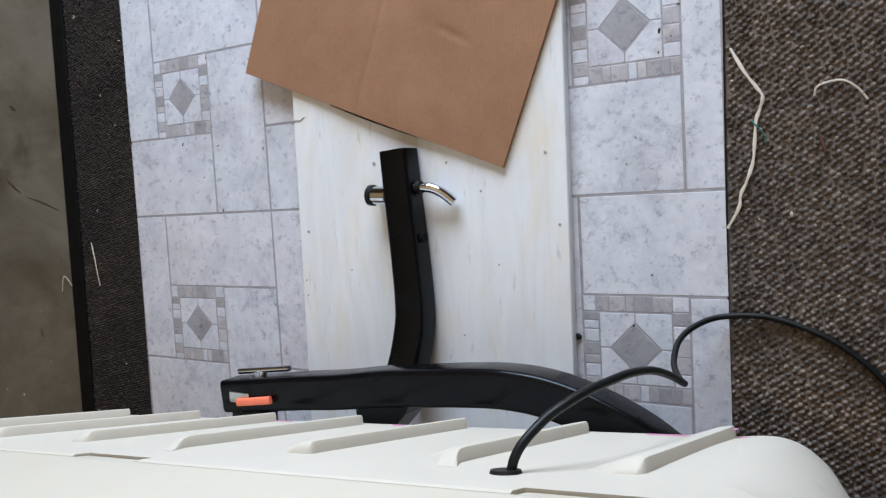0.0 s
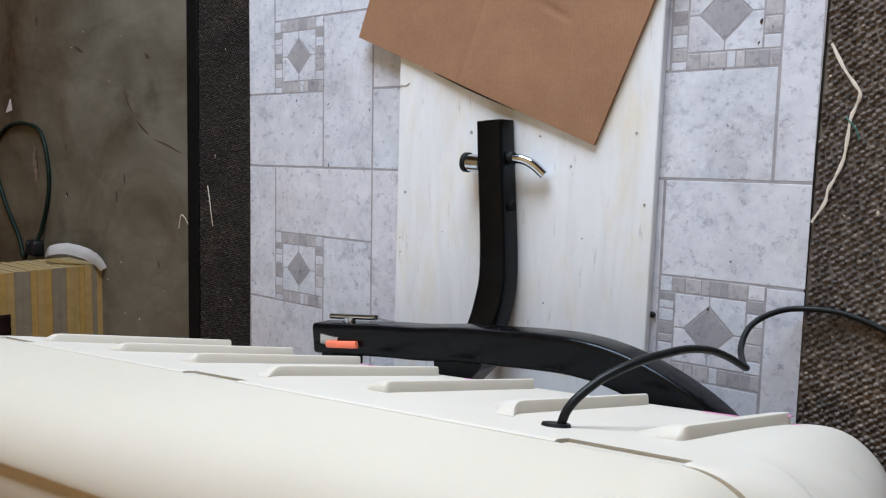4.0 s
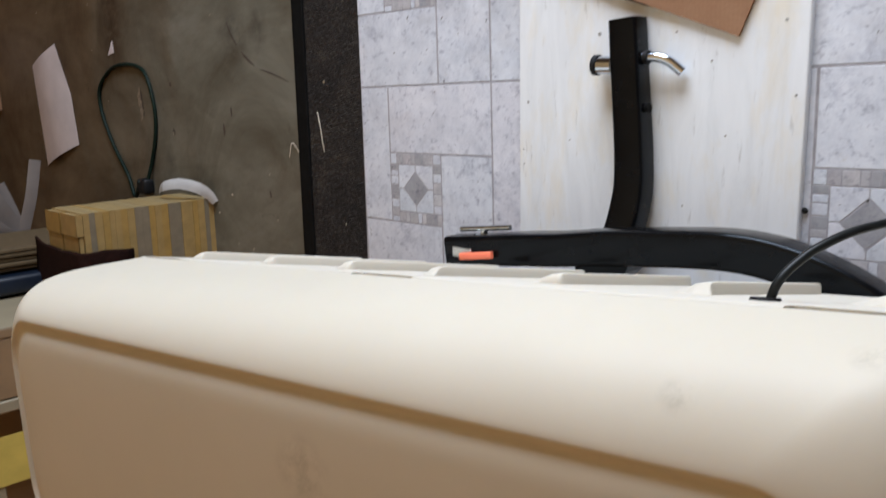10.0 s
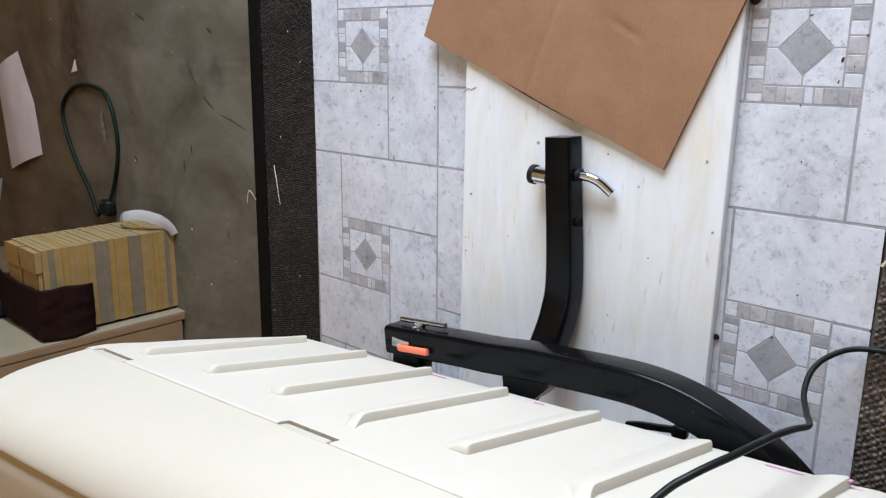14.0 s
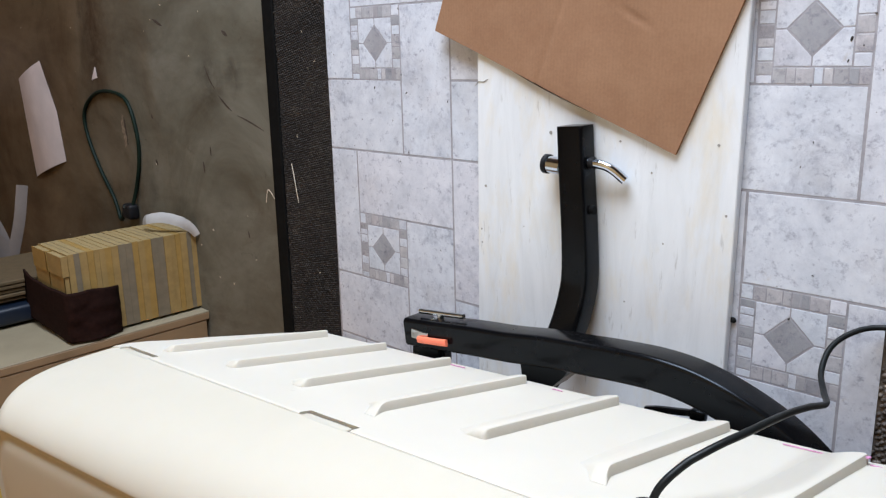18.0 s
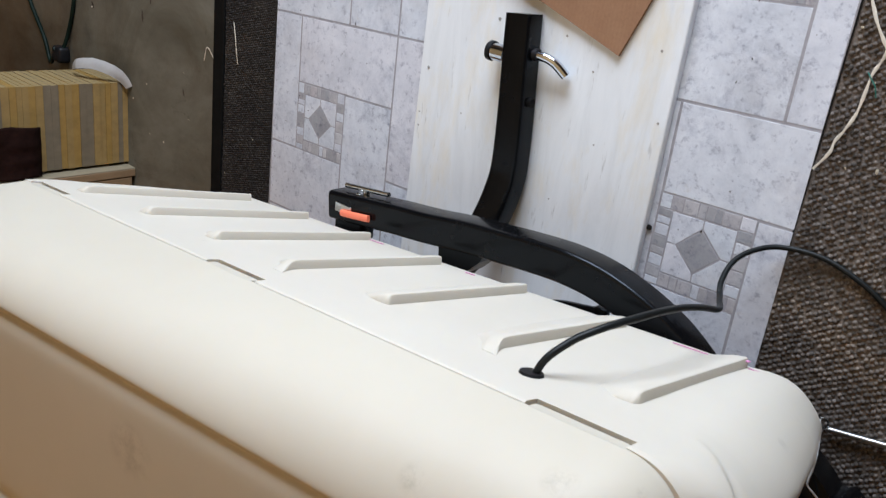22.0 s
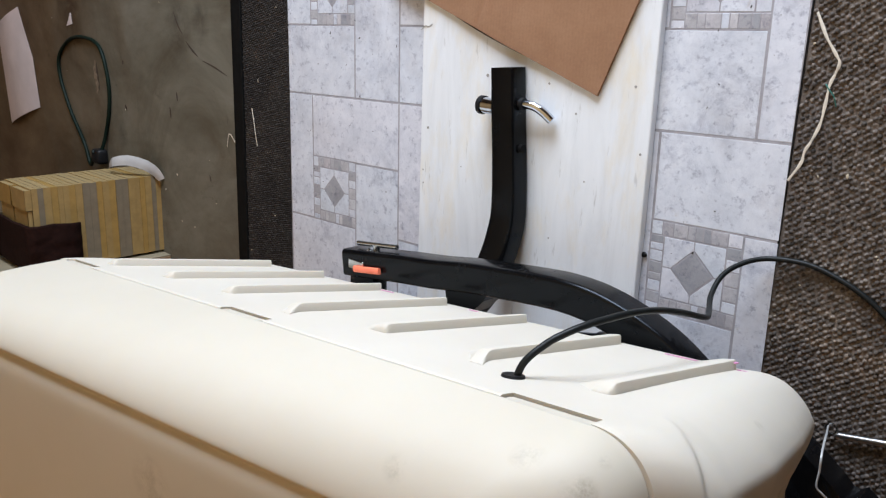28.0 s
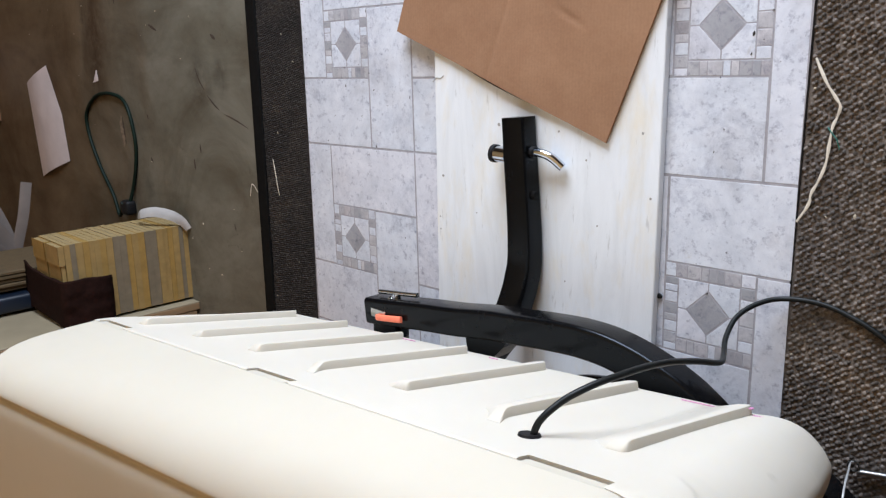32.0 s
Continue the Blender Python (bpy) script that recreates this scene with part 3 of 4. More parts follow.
def case_ring(inset, z, radius, end_inset=None, notch=0.0):
    """A rounded rectangle at height z, drawn in by inset from the seam's outline; notch deepens the cuts for the lid's tabs."""
    e = inset if end_inset is None else end_inset
    v1, v0 = RV(CSEAM) - inset, RV(CSEAM) - WIDE + inset
    a, b = MID - HALF + e, MID + HALF - e
    r = max(0.004, min(radius, (v1 - v0) / 2 - 0.005))
    pts = []
    for c, (cu, cv, a0) in enumerate(((b - r, v1 - r, 0), (a + r, v1 - r, 90), (a + r, v0 + r, 180), (b - r, v0 + r, 270))):
        for k in range(CORNER + 1):
            t = radians(a0 + 90 * k / CORNER)
            pts.append((cu + r * math.cos(t), cv + r * math.sin(t), z))
        if c == 0:
            for n, u in enumerate(COLUMNS):
                drop = notch if any(lo <= u <= hi for lo, hi in SLOTS) else 0.0
                u = max(min(u, b - r - 0.0003 * (n + 1)), a + r + 0.0003 * (len(COLUMNS) - n))
                pts.append((u, v1 - slope * drop, z - drop))
        if c == 2:
            for n in range(1, 24):
                pts.append((a + r + (b - a - 2 * r) * n / 24, v0, z))
    # the proud band under the seam and the hollow of the end face
    out = []
    for u, v, zz in pts:
        if z < CSEAM and v > v1 - r and u > 0.46:
            w = min(1.0, (u - 0.46) / 0.055)
            v += 0.036 * max(0.0, 0.43 - z) * w * w * (3 - 2 * w) * min(1.0, max(0.0, (v - v1 + r) / (0.6 * r)))
        if z < CSEAM - 0.0001 and u > b - r - 1e-6 and v > v0 + r:
            t = math.degrees(math.atan2(v - (v1 - r), u - (b - r))) if v > v1 - r else 0.0
            rise = min(1.0, max(0.0, (z - (0.450 - 0.046 * (t / 90) ** 2)) / 0.0022))
            p = 0.0036 * rise * min(1.0, t / 42) * max(0.0, 1 - (t / 84) ** 3) * min(1.0, (CSEAM + 0.012 - z) / 0.03)
            u, v = u + p * math.cos(radians(t)), v + p * math.sin(radians(t))
        k = min(1.0, max(0.0, (0.770 + 0.18 * (z - 0.344) - v) / 0.070)) * min(1.0, max(0.0, (0.449 - z) / 0.05)) * min(1.0, max(0.0, (v - v0 + 0.01) / 0.08))
        out.append((u - 0.035 * k if u > 0.35 else u, v, zz))
    return out


def loft(rings):
    bm = bmesh.new()
    vs = [[bm.verts.new(p) for p in ring] for ring in rings]
    for a, b in zip(vs, vs[1:]):
        for j in range(len(a)):
            bm.faces.new((a[j], a[(j + 1) % len(a)], b[(j + 1) % len(a)], b[j]))
    bm.faces.new(vs[0][::-1])
    bm.faces.new(vs[-1])
    return bm


case = thing("storage_case", CU, "large cream moulded plastic case with rounded corners and ribbed side", "case")


def end_out(z):
    """How far the body's ends stand in from the lid's ends at height z (less than nothing: they flare out)."""
    pts = ((0.14, 0.024), (0.175, 0.000), (0.25, -0.017), (0.34, -0.031), (0.40, -0.034), (0.425, -0.0315), (0.450, -0.0225), (0.464, -0.0125), (0.478, -0.001))
    for (z0, e0), (z1, e1) in zip(pts, pts[1:]):
        if z <= z1:
            t = min(1.0, max(0.0, (z - z0) / (z1 - z0)))
            return e0 + (e1 - e0) * t
    return pts[-1][1]


rings = []
for k in range(7):
    t = radians(90 * k / 6)
    zz = 0.188 - 0.03 * math.cos(t)
    rings.append(case_ring(slope * (CSEAM - 0.188) + 0.03 * (1 - math.sin(t)), zz, 0.075, end_out(zz)))
for k in range(1, 121):
    z = 0.188 + (CSEAM - 0.0008 - 0.188) * k / 120
    t = max(0.0, (z - (CSEAM - 0.0030)) / 0.0022)
    rings.append(case_ring(slope * (CSEAM - z) + 0.0012 * t * t, z, 0.075 - 0.03 * max(0.0, (z - 0.40) / 0.078), end_out(z), max(0.0, z - (CSEAM - CUT))))
for inset, drop in ((0.007, CUT), (0.016, CUT), (0.020, 0.0008)):
    rings.append(case_ring(inset, CSEAM - 0.0008, 0.040, inset, drop - 0.0008))
bm = loft(rings)
bmesh.ops.transform(bm, matrix=CU, verts=bm.verts)
part("body", bm, CREAM, case, smooth=40)

# the lid: a wide rounded shoulder, a soft channel and a flat top
SET = 0.0013
rings = [case_ring(SET + 0.0046, CSEAM - 0.0014, 0.045), case_ring(SET + 0.0006, CSEAM - 0.0006, 0.045)]
steps, di, dz, LIDP = 44, 0.0, 0.0, [(0.0, 0.0)]
for k in range(steps):
    lean = radians(72) * ((k + 0.5) / steps) ** 4.2
    di, dz = di + math.sin(lean) / steps, dz + math.cos(lean) / steps
    LIDP.append((di, dz))
LIDP = [(p * 0.1462 / dz, q * 0.1462 / dz) for p, q in LIDP]
for k, (di, dz) in enumerate(LIDP):
    rings.append(case_ring(SET + di, CSEAM + dz, 0.045 + 0.4 * di, SET + di * 0.60))
base, zt = LIDP[-1][0] + SET, CSEAM + LIDP[-1][1]
for di, dz, r in ((0.0015, 0.0001, 0.057), (0.0030, -0.0007, 0.056), (0.0045, -0.0019, 0.055), (0.0062, -0.0030, 0.054), (0.0082, -0.0036, 0.053), (0.0105, -0.0036, 0.052), (0.0130, -0.0028, 0.051), (0.0160, -0.0015, 0.049), (0.0200, -0.0003, 0.047), (0.0250, 0.0004, 0.045), (0.0320, 0.0008, 0.042), (0.06, 0.0012, 0.03), (0.09, 0.0015, 0.015)):
    rings.append(case_ring(base + di, zt + dz, r, SET + LIDP[-1][0] * 0.60 + di))
lid = loft(rings)


def tongue(u0, u1):
    """A flat tab of the lid that reaches into a cut of the body."""
    bm = bmesh.new()
    r, z0, z1 = 0.0032, CSEAM - CUT + 0.0042, CSEAM + 0.0006
    line = [(u1, z1), (u0, z1)] + [(u0 + r - r * math.cos(t), z0 + r - r * math.sin(t)) for t in (0, 0.52, 1.05, 1.57)] + [(u1 - r + r * math.sin(t), z0 + r - r * math.cos(t)) for t in (0, 0.52, 1.05, 1.57)]
    mu, mz = (u0 + u1) / 2, (z0 + z1) / 2
    loops_ = []
    for back, k in ((0.007, 0.0), (0.0009, 0.0), (0.0002, 0.0003), (0.0, 0.0009)):
        ring = []
        for u, z in line:
            u, z = u - math.copysign(k, u - mu), z + (k if z < mz else 0.0)
            ring.append(bm.verts.new((u, RV(CSEAM) - SET - 0.0001 - slope * max(0.0, CSEAM - z) - back, z)))
        loops_.append(ring)
    for p, q in zip(loops_, loops_[1:]):
        for j in range(len(line)):
            bm.faces.new((p[j], p[(j + 1) % len(line)], q[(j + 1) % len(line)], q[j]))
    bm.faces.new(loops_[0][::-1])
    bm.faces.new(loops_[-1])
    return bm


# the lid is taller at one end, and its shoulder wider at the other
for vert in lid.verts:
    if vert.co.z > CSEAM:
        rise = min(1.0, (vert.co.z - CSEAM) / 0.1462)
        far, near = max(0.0, (MID - vert.co.x) / HALF) ** 3, max(0.0, (vert.co.x - MID) / HALF) ** 3
        vert.co.x += rise ** 2 * (0.062 * far - 0.040 * near)
        away = vert.co.x - 0.08
        vert.co.y -= rise ** 2 * (0.013 + 0.036 * away)
        vert.co.z = CSEAM + (vert.co.z - CSEAM) * (0.89 - 0.69 * away)
bmesh.ops.transform(lid, matrix=CU, verts=lid.verts)
part("lid", lid, LIDCREAM, case, smooth=50)
for u0, u1 in ((0.4250, 0.4970), (0.0535, 0.1200), (-0.3370, -0.2640)):
    bm = tongue(u0, u1)
    bmesh.ops.transform(bm, matrix=CU, verts=bm.verts)
    part("lid_tab", bm, LIDCREAM, case, smooth=50)


def on_side(x, z, out=0.0):
    """The pose of a point on the case's ribbed side: y points out of it, z up along it."""
    return Matrix.Translation((x, 0.7188 + 0.0917 * x + 0.195 * z, z)) @ Matrix.Rotation(math.atan(0.0917), 4, "Z") @ Matrix.Rotation(-math.atan(0.195), 4, "X") @ Matrix.Translation((0, out, 0))


def prism(outline, z0, z1, m, taper=0.0):
    bm = bmesh.new()
    a = [bm.verts.new(m @ Vector((x, y, z0))) for x, y in outline]
    b = [bm.verts.new(m @ Vector((x, y * (1 - taper), z1))) for x, y in outline]
    n = len(outline)
    for j in range(n):
        bm.faces.new((a[j], a[(j + 1) % n], b[(j + 1) % n], b[j]))
    bm.faces.new(a[::-1])
    bm.faces.new(b)
    return bm


RIB = ((-0.034, -0.002), (-0.012, 0.0046), (-0.002, 0.0078), (0.0085, 0.0096), (0.0108, 0.0090), (0.0119, 0.0060), (0.0124, -0.002))


def rib(m, length, end):
    """A moulded rib on the sloping side; its upper end runs out to a point, stops round or curls away."""
    way = {"point": ((0, -0.006, 0.96, 0.9), (0, 0.0, 0.90, 0.6), (-0.0006, 0.0035, 0.66, 0.4), (-0.0022, 0.0065, 0.30, 0.3), (-0.004, 0.008, 0.01, 0.2)),
           "round": ((0, -0.008, 0.94, 0.9), (0.0, -0.0045, 0.88, 0.7), (-0.0006, -0.002, 0.72, 0.5), (-0.002, -0.0004, 0.44, 0.4), (-0.004, 0.0, 0.04, 0.3)),
           "curl": ((0, -0.008, 0.96, 0.8), (0.0, -0.001, 0.92, 0.45), (0.0010, 0.004, 0.80, 0.3), (0.0034, 0.010, 0.55, 0.25), (0.0065, 0.016, 0.30, 0.2), (0.0105, 0.023, 0.01, 0.2))}[end]
    bm = bmesh.new()
    ends = [(0, 0, 1.0, 1.0), (0, 0.6 * length, 0.97, 1.0)] + [(a, length + t, k, w) for a, t, k, w in way]
    rings = [[bm.verts.new(m @ Vector(((a * w if a < 0 else a) + shift, b * k if b > 0 else b, t))) for a, b in RIB] for shift, t, k, w in ends]
    for p, q in zip(rings, rings[1:]):
        for j in range(len(RIB)):
            bm.faces.new((p[j], p[(j + 1) % len(RIB)], q[(j + 1) % len(RIB)], q[j]))
    bm.faces.new(rings[0][::-1])
    bm.faces.new(rings[-1])
    return bm


for k, (za, zb) in enumerate(((0.436, 0.197), (0.420, 0.190), (0.411, 0.189), (0.409, 0.190), (0.403, 0.187), (0.394, 0.187), (0.395, 0.187))):
    x = -0.087 + 0.1226 * k
    end = "curl" if k in (3, 5) else "round" if k == 4 else "point"
    part("rib", rib(on_side(x, zb), (za - zb) * 1.012, end), CREAM, case, smooth=40)
bm = bmesh.new()
bmesh.ops.create_cone(bm, cap_ends=True, segments=24, radius1=0.0105, radius2=0.0090, depth=0.004, matrix=on_side(0.583, 0.424) @ Matrix.Rotation(radians(-90), 4, "X"))
part("grommet", bm, RUBBER, case, "black rubber cable grommet", smooth=40)
for x, z, w, h, out in ((0.6570, 0.1870, 0.012, 0.006, 0.0065), (0.607, 0.1880, 0.036, 0.0008, 0.0002), (0.180, 0.1890, 0.030, 0.0012, 0.0002), (0.337, 0.1890, 0.014, 0.0012, 0.0002), (0.668, 0.1885, 0.010, 0.0014, 0.0002)):
    part("marker_line", block(-w / 2, w / 2, 0.0, 0.0010, 0, h, 0, 1, on_side(x, z, out)), MARKER, case, "magenta marker line")

# ---------------------------------------------------------------- rack
rack = thing("hitch_rack", (0.25, 0.85, 0.0), "black painted square-tube steel rack frame lying on the floor", "hitch rack")
SQ = rounded_square(0.040, 0.040, 0.006)
bar = smooth_path([(0.0510, 0.778, 0.138), (0.106, 0.785, 0.138), (0.172, 0.794, 0.138), (0.231, 0.801, 0.138), (0.294, 0.811, 0.138), (0.342, 0.816, 0.138), (0.389, 0.821, 0.138), (0.436, 0.824, 0.138), (0.480, 0.820, 0.136), (0.525, 0.806, 0.132), (0.570, 0.783, 0.128), (0.615, 0.746, 0.124), (0.655, 0.703, 0.120), (0.692, 0.656, 0.114), (0.725, 0.605, 0.108), (0.755, 0.545, 0.102)], 6)
part("cross_bar", sweep(bar, SQ), BLACK, rack, smooth=40)
shank = smooth_path([(0.246, 1.068, 0.0335), (0.2503, 1.014, 0.0335), (0.2560, 0.949, 0.0335), (0.2600, 0.899, 0.0345), (0.2612, 0.867, 0.036), (0.2600, 0.843, 0.040), (0.2572, 0.818, 0.046), (0.2530, 0.792, 0.055), (0.2488, 0.765, 0.070), (0.246, 0.745, 0.095)], 8)
part("shank", sweep(shank, [(a + 0.002, b) for a, b in rounded_square(0.038, 0.034, 0.0065, 5)], scale=lambda t: 1.0 + 0.09 * min(1.0, t / 0.55)), BLACK, rack, smooth=40)
part("shank_hole", rod((0.262, 0.963, 0.034), (0.2775, 0.963, 0.034), 0.0058), TRIMBLACK, rack)
part("gusset_plate", prism([(0.250, 0.798), (0.330, 0.808), (0.318, 0.785), (0.296, 0.762), (0.256, 0.757)], 0.112, 0.150, Matrix.Identity(4)), BLACK, rack)
part("latch_foot", block(0.052, 0.104, 0.735, 0.766, 0.116, 0.146, 0.004, 2), BLACK, rack, smooth=40)
part("latch_tip", block(0.100, 0.110, 0.728, 0.770, 0.126, 0.140, 0.002, 1), BLACK, rack)
plate = part("latch_plate", block(0.066, 0.098, 0.774, 0.788, 0.1575, 0.1600, 0.001, 1), ZINC, rack, "bare zinc latch plate")
tab = part("latch_tab", sweep([Vector((0.083, 0.7765, 0.1620)), Vector((0.088, 0.7772, 0.1632)), Vector((0.131, 0.7840, 0.1636)), Vector((0.137, 0.7850, 0.1628))], rounded_square(0.0095, 0.0058, 0.0027, 4)), ORANGE, rack, "bright orange latch tab", smooth=40)
tb = part("bolt_head", rod((0.102, 0.800, 0.138), (0.1025, 0.8030, 0.138), 0.0135, 20), ZINC, rack, "zinc T-handle bolt", smooth=40)
part("bolt_stem", rod((0.1025, 0.802, 0.138), (0.1035, 0.811, 0.138), 0.0048, 12), ZINC, tb, smooth=40)
part("bolt_handle", rod((0.063, 0.807, 0.138), (0.146, 0.8175, 0.138), 0.0036, 12), ZINC, tb, smooth=60)
part("lever", sweep(smooth_path([(0.400, 0.752, 0.100), (0.416, 0.757, 0.100), (0.440, 0.7620, 0.100), (0.460, 0.7665, 0.100)], 4), rounded_square(0.0075, 0.008, 0.002, 3)), BLACK, rack, smooth=40)
part("lever_knob", block(0.456, 0.474, 0.7585, 0.7730, 0.094, 0.107, 0.004, 3), BLACK, rack, smooth=40)
for x in (0.02, 0.40, 0.60):
    part("support_rail", block(x - 0.02, x + 0.02, 0.42, 0.665, 0.105, 0.1575, 0.004), BLACK, rack)
    part("support_leg", block(x - 0.018, x + 0.018, 0.44, 0.476, 0.0, 0.106, 0.003), BLACK, rack)
    part("support_leg", block(x - 0.018, x + 0.018, 0.62, 0.656, 0.0, 0.106, 0.003), BLACK, rack)
part("end_bracket", prism([(0.690, 0.640), (0.6925, 0.690), (0.6945, 0.716), (0.698, 0.7185), (0.716, 0.706), (0.737, 0.690), (0.748, 0.6795), (0.754, 0.6795), (0.7605, 0.6845), (0.770, 0.6775), (0.797, 0.653), (0.812, 0.615), (0.815, 0.540), (0.735, 0.535), (0.700, 0.590)], 0.062, 0.100, Matrix.Identity(4)), BLACK, rack)
bb = part("bracket_bolt", rod((0.740, 0.618, 0.100), (0.740, 0.618, 0.115), 0.0115, 6), DARKZINC, rack, "dull zinc bracket bolt", smooth=30)
part("washer", rod((0.740, 0.618, 0.105), (0.740, 0.618, 0.1105), 0.0165, 22), DARKZINC, bb, smooth=40)
part("lower_arm", prism([(0.650, 0.690), (0.700, 0.668), (0.712, 0.636), (0.712, 0.56), (0.650, 0.56)], 0.060, 0.092, Matrix.Identity(4)), BLACK, rack)

pin = thing("hitch_pin", (0.25, 1.016, 0.0335), "bent chrome hitch pin through the black shank", "hitch pin")
part("collar", rod((0.2045, 1.0150, 0.0335), (0.2260, 1.0140, 0.0335), 0.0112, 24), CHROME, pin, smooth=40)
part("neck", rod((0.2255, 1.0142, 0.0335), (0.2350, 1.0138, 0.0335), 0.0092, 20), STEEL, pin, smooth=40)
part("end_cap", rod((0.1990, 1.0153, 0.0335), (0.2050, 1.0150, 0.0335), 0.0128, 24), RUBBER, pin, "black rubber end cap", smooth=40)
part("rod", sweep(smooth_path([(0.245, 1.0225, 0.0335), (0.272, 1.0222, 0.0335), (0.284, 1.0216, 0.0335), (0.293, 1.0192, 0.0320), (0.302, 1.0138, 0.0290), (0.3135, 1.0035, 0.0245)], 6), circle(0.0060, 18)), CHROME, pin, smooth=50)
part("bushing", rod((0.2690, 1.0222, 0.0335), (0.2745, 1.0220, 0.0335), 0.0080, 20), RUBBER, pin, "black bushing round the pin", smooth=40)

loose = thing("clip_pin", (0.74, 0.707, 0.008), "loose steel pin with a bent wire clip lying on the carpet", "pin")
part("shaft", rod((0.708, 0.7015, 0.0075), (0.772, 0.7135, 0.0075), 0.0036, 14), STEEL, loose, smooth=50)
part("ring", sweep(smooth_path([(0.703 + 0.006 * math.cos(a), 0.708 + 0.006 * math.sin(a), 0.010) for a in (0.0, 1.05, 2.1, 3.14, 4.19, 5.2, 6.2)], 4), circle(0.0011, 6)), ZINC, loose, smooth=60)
part("wire", sweep(smooth_path([(0.700, 0.711, 0.012), (0.702, 0.713, 0.020), (0.710, 0.720, 0.050), (0.7185, 0.7245, 0.085), (0.7240, 0.720, 0.106), (0.7250, 0.705, 0.108), (0.725, 0.689, 0.109), (0.731, 0.682, 0.1065), (0.736, 0.676, 0.1025)], 6), circle(0.0011, 6)), WIRE, loose, smooth=60)

# cable from the case over the floor
cable = tagged(part("power_cable", sweep(smooth_path([(0.583, 0.842, 0.424), (0.588, 0.866, 0.419), (0.597, 0.881, 0.402), (0.606, 0.889, 0.388), (0.614, 0.894, 0.372), (0.621, 0.896, 0.350), (0.625, 0.895, 0.322), (0.625, 0.887, 0.280), (0.621, 0.871, 0.226), (0.614, 0.849, 0.162), (0.598, 0.842, 0.120), (0.584, 0.848, 0.088), (0.581, 0.863, 0.060), (0.590, 0.874, 0.036), (0.610, 0.881, 0.016), (0.648, 0.882, 0.007), (0.683, 0.873, 0.005), (0.715, 0.858, 0.005), (0.744, 0.835, 0.005), (0.766, 0.805, 0.005), (0.785, 0.76, 0.005), (0.815, 0.68, 0.005), (0.87, 0.58, 0.005), (0.94, 0.49, 0.005)], 7), circle(0.0030, 12)), CABLE, smooth=60), "black rubber cable from the case curving over the floor", "cable")

# ---------------------------------------------------------------- magazines and boxes
rnd = random.Random(4)
z, shades = 0.003, (STRAW, GREYCOVER, STRAW, YELLOW, STRAW, STRAW, GREYCOVER, GREYCOVER, YELLOW, STRAW, YELLOW, GREYCOVER, GREYCOVER, STRAW, YELLOW, STRAW, STRAW, YELLOW, STRAW, GREYCOVER, STRAW)
for k, shade in enumerate(shades):
    h = rnd.uniform(0.0105, 0.0160)
    dx, dy = rnd.uniform(-0.0012, 0.0012), rnd.uniform(-0.0007, 0.0007)
    word = {YELLOW: "bright yellow", STRAW: "faded yellow", GREYCOVER: "grey"}[shade]
    mag = thing("magazine", (-0.876 + dx, 0.678 + dy, z), "old magazine with a %s spine in a flat stack" % word, "magazine", "stacked magazines")
    x0, x1, y0, y1 = -0.953 + dx, -0.800 + dx, 0.590 + dy, 0.768 + dy
    bm = joined(block(x0, x1, y0, y1, z, z + 0.0008), block(x0, x1, y0, y1, z + h - 0.0012, z + h - 0.0002), block(x1 - 0.0012, x1, y0, y1, z + 0.0007, z + h - 0.0011))
    part("cover", bm, shade, mag)
    part("paper_block", block(x0 + 0.002, x1 - 0.0014, y0 + 0.001, y1 - 0.0004, z + 0.0009, z + h - 0.0013), shade if shade is YELLOW and k % 2 else PAGES, mag)
    z += h
ZTOP = z

cab = thing("cabinet", (-1.0, 0.35, 0.003), "cream painted wooden cabinet standing on the grey floor panel", "cabinet")
part("side_panel", block(-1.47, -0.771, 0.564, 0.5808, 0.003, 0.62, 0.0015, 1), WOOD, cab)
part("laminate", block(-1.47, -0.7715, 0.5809, 0.5835, 0.003, 0.62, 0.0008, 1), CREAMPAINT, cab, "cream laminate face")
part("front_panel", block(-0.788, -0.7725, 0.449, 0.5625, 0.010, 0.62, 0.002, 1), WOOD, cab)
part("lower_rail", block(-0.787, -0.769, 0.425, 0.447, 0.006, 0.62, 0.002, 1), CREAMPAINT, cab)
part("leg", block(-0.80, -0.770, 0.02, 0.425, 0.49, 0.535, 0.002, 1), CREAMPAINT, cab)
part("leg", block(-0.82, -0.792, 0.10, 0.425, 0.405, 0.425, 0.002, 1), CREAMPAINT, cab)
part("inner_panel", block(-1.46, -0.92, -0.2, 0.545, 0.004, 0.60, 0.002, 1), WOOD, cab)
part("tape_strip", block(-0.7688, -0.7678, 0.287, 0.382, 0.30, 0.60), TAPE, cab, "strip of yellow tape")

# small booklets in two rows on top of the stack
for k in range(8):
    bx, by, bz = -0.950 + 0.076 * (k % 2) + rnd.uniform(-0.003, 0.003), 0.590 + 0.0445 * (k // 2), ZTOP + 0.0002
    bh = 0.012 + rnd.uniform(-0.002, 0.003)
    book = thing("booklet", (bx, by, bz), "small yellowed booklet on top of the magazine stack", "booklet", "small booklets")
    part("cover", joined(block(bx, bx + 0.072, by, by + 0.0425, bz, bz + 0.0008), block(bx, bx + 0.072, by, by + 0.0425, bz + bh - 0.001, bz + bh), block(bx + 0.071, bx + 0.072, by, by + 0.0425, bz, bz + bh)), STRAW if k % 3 else YELLOW, book)
    part("paper_block", block(bx + 0.001, bx + 0.0708, by + 0.001, by + 0.0412, bz + 0.0009, bz + bh - 0.0011), PAGES, book)

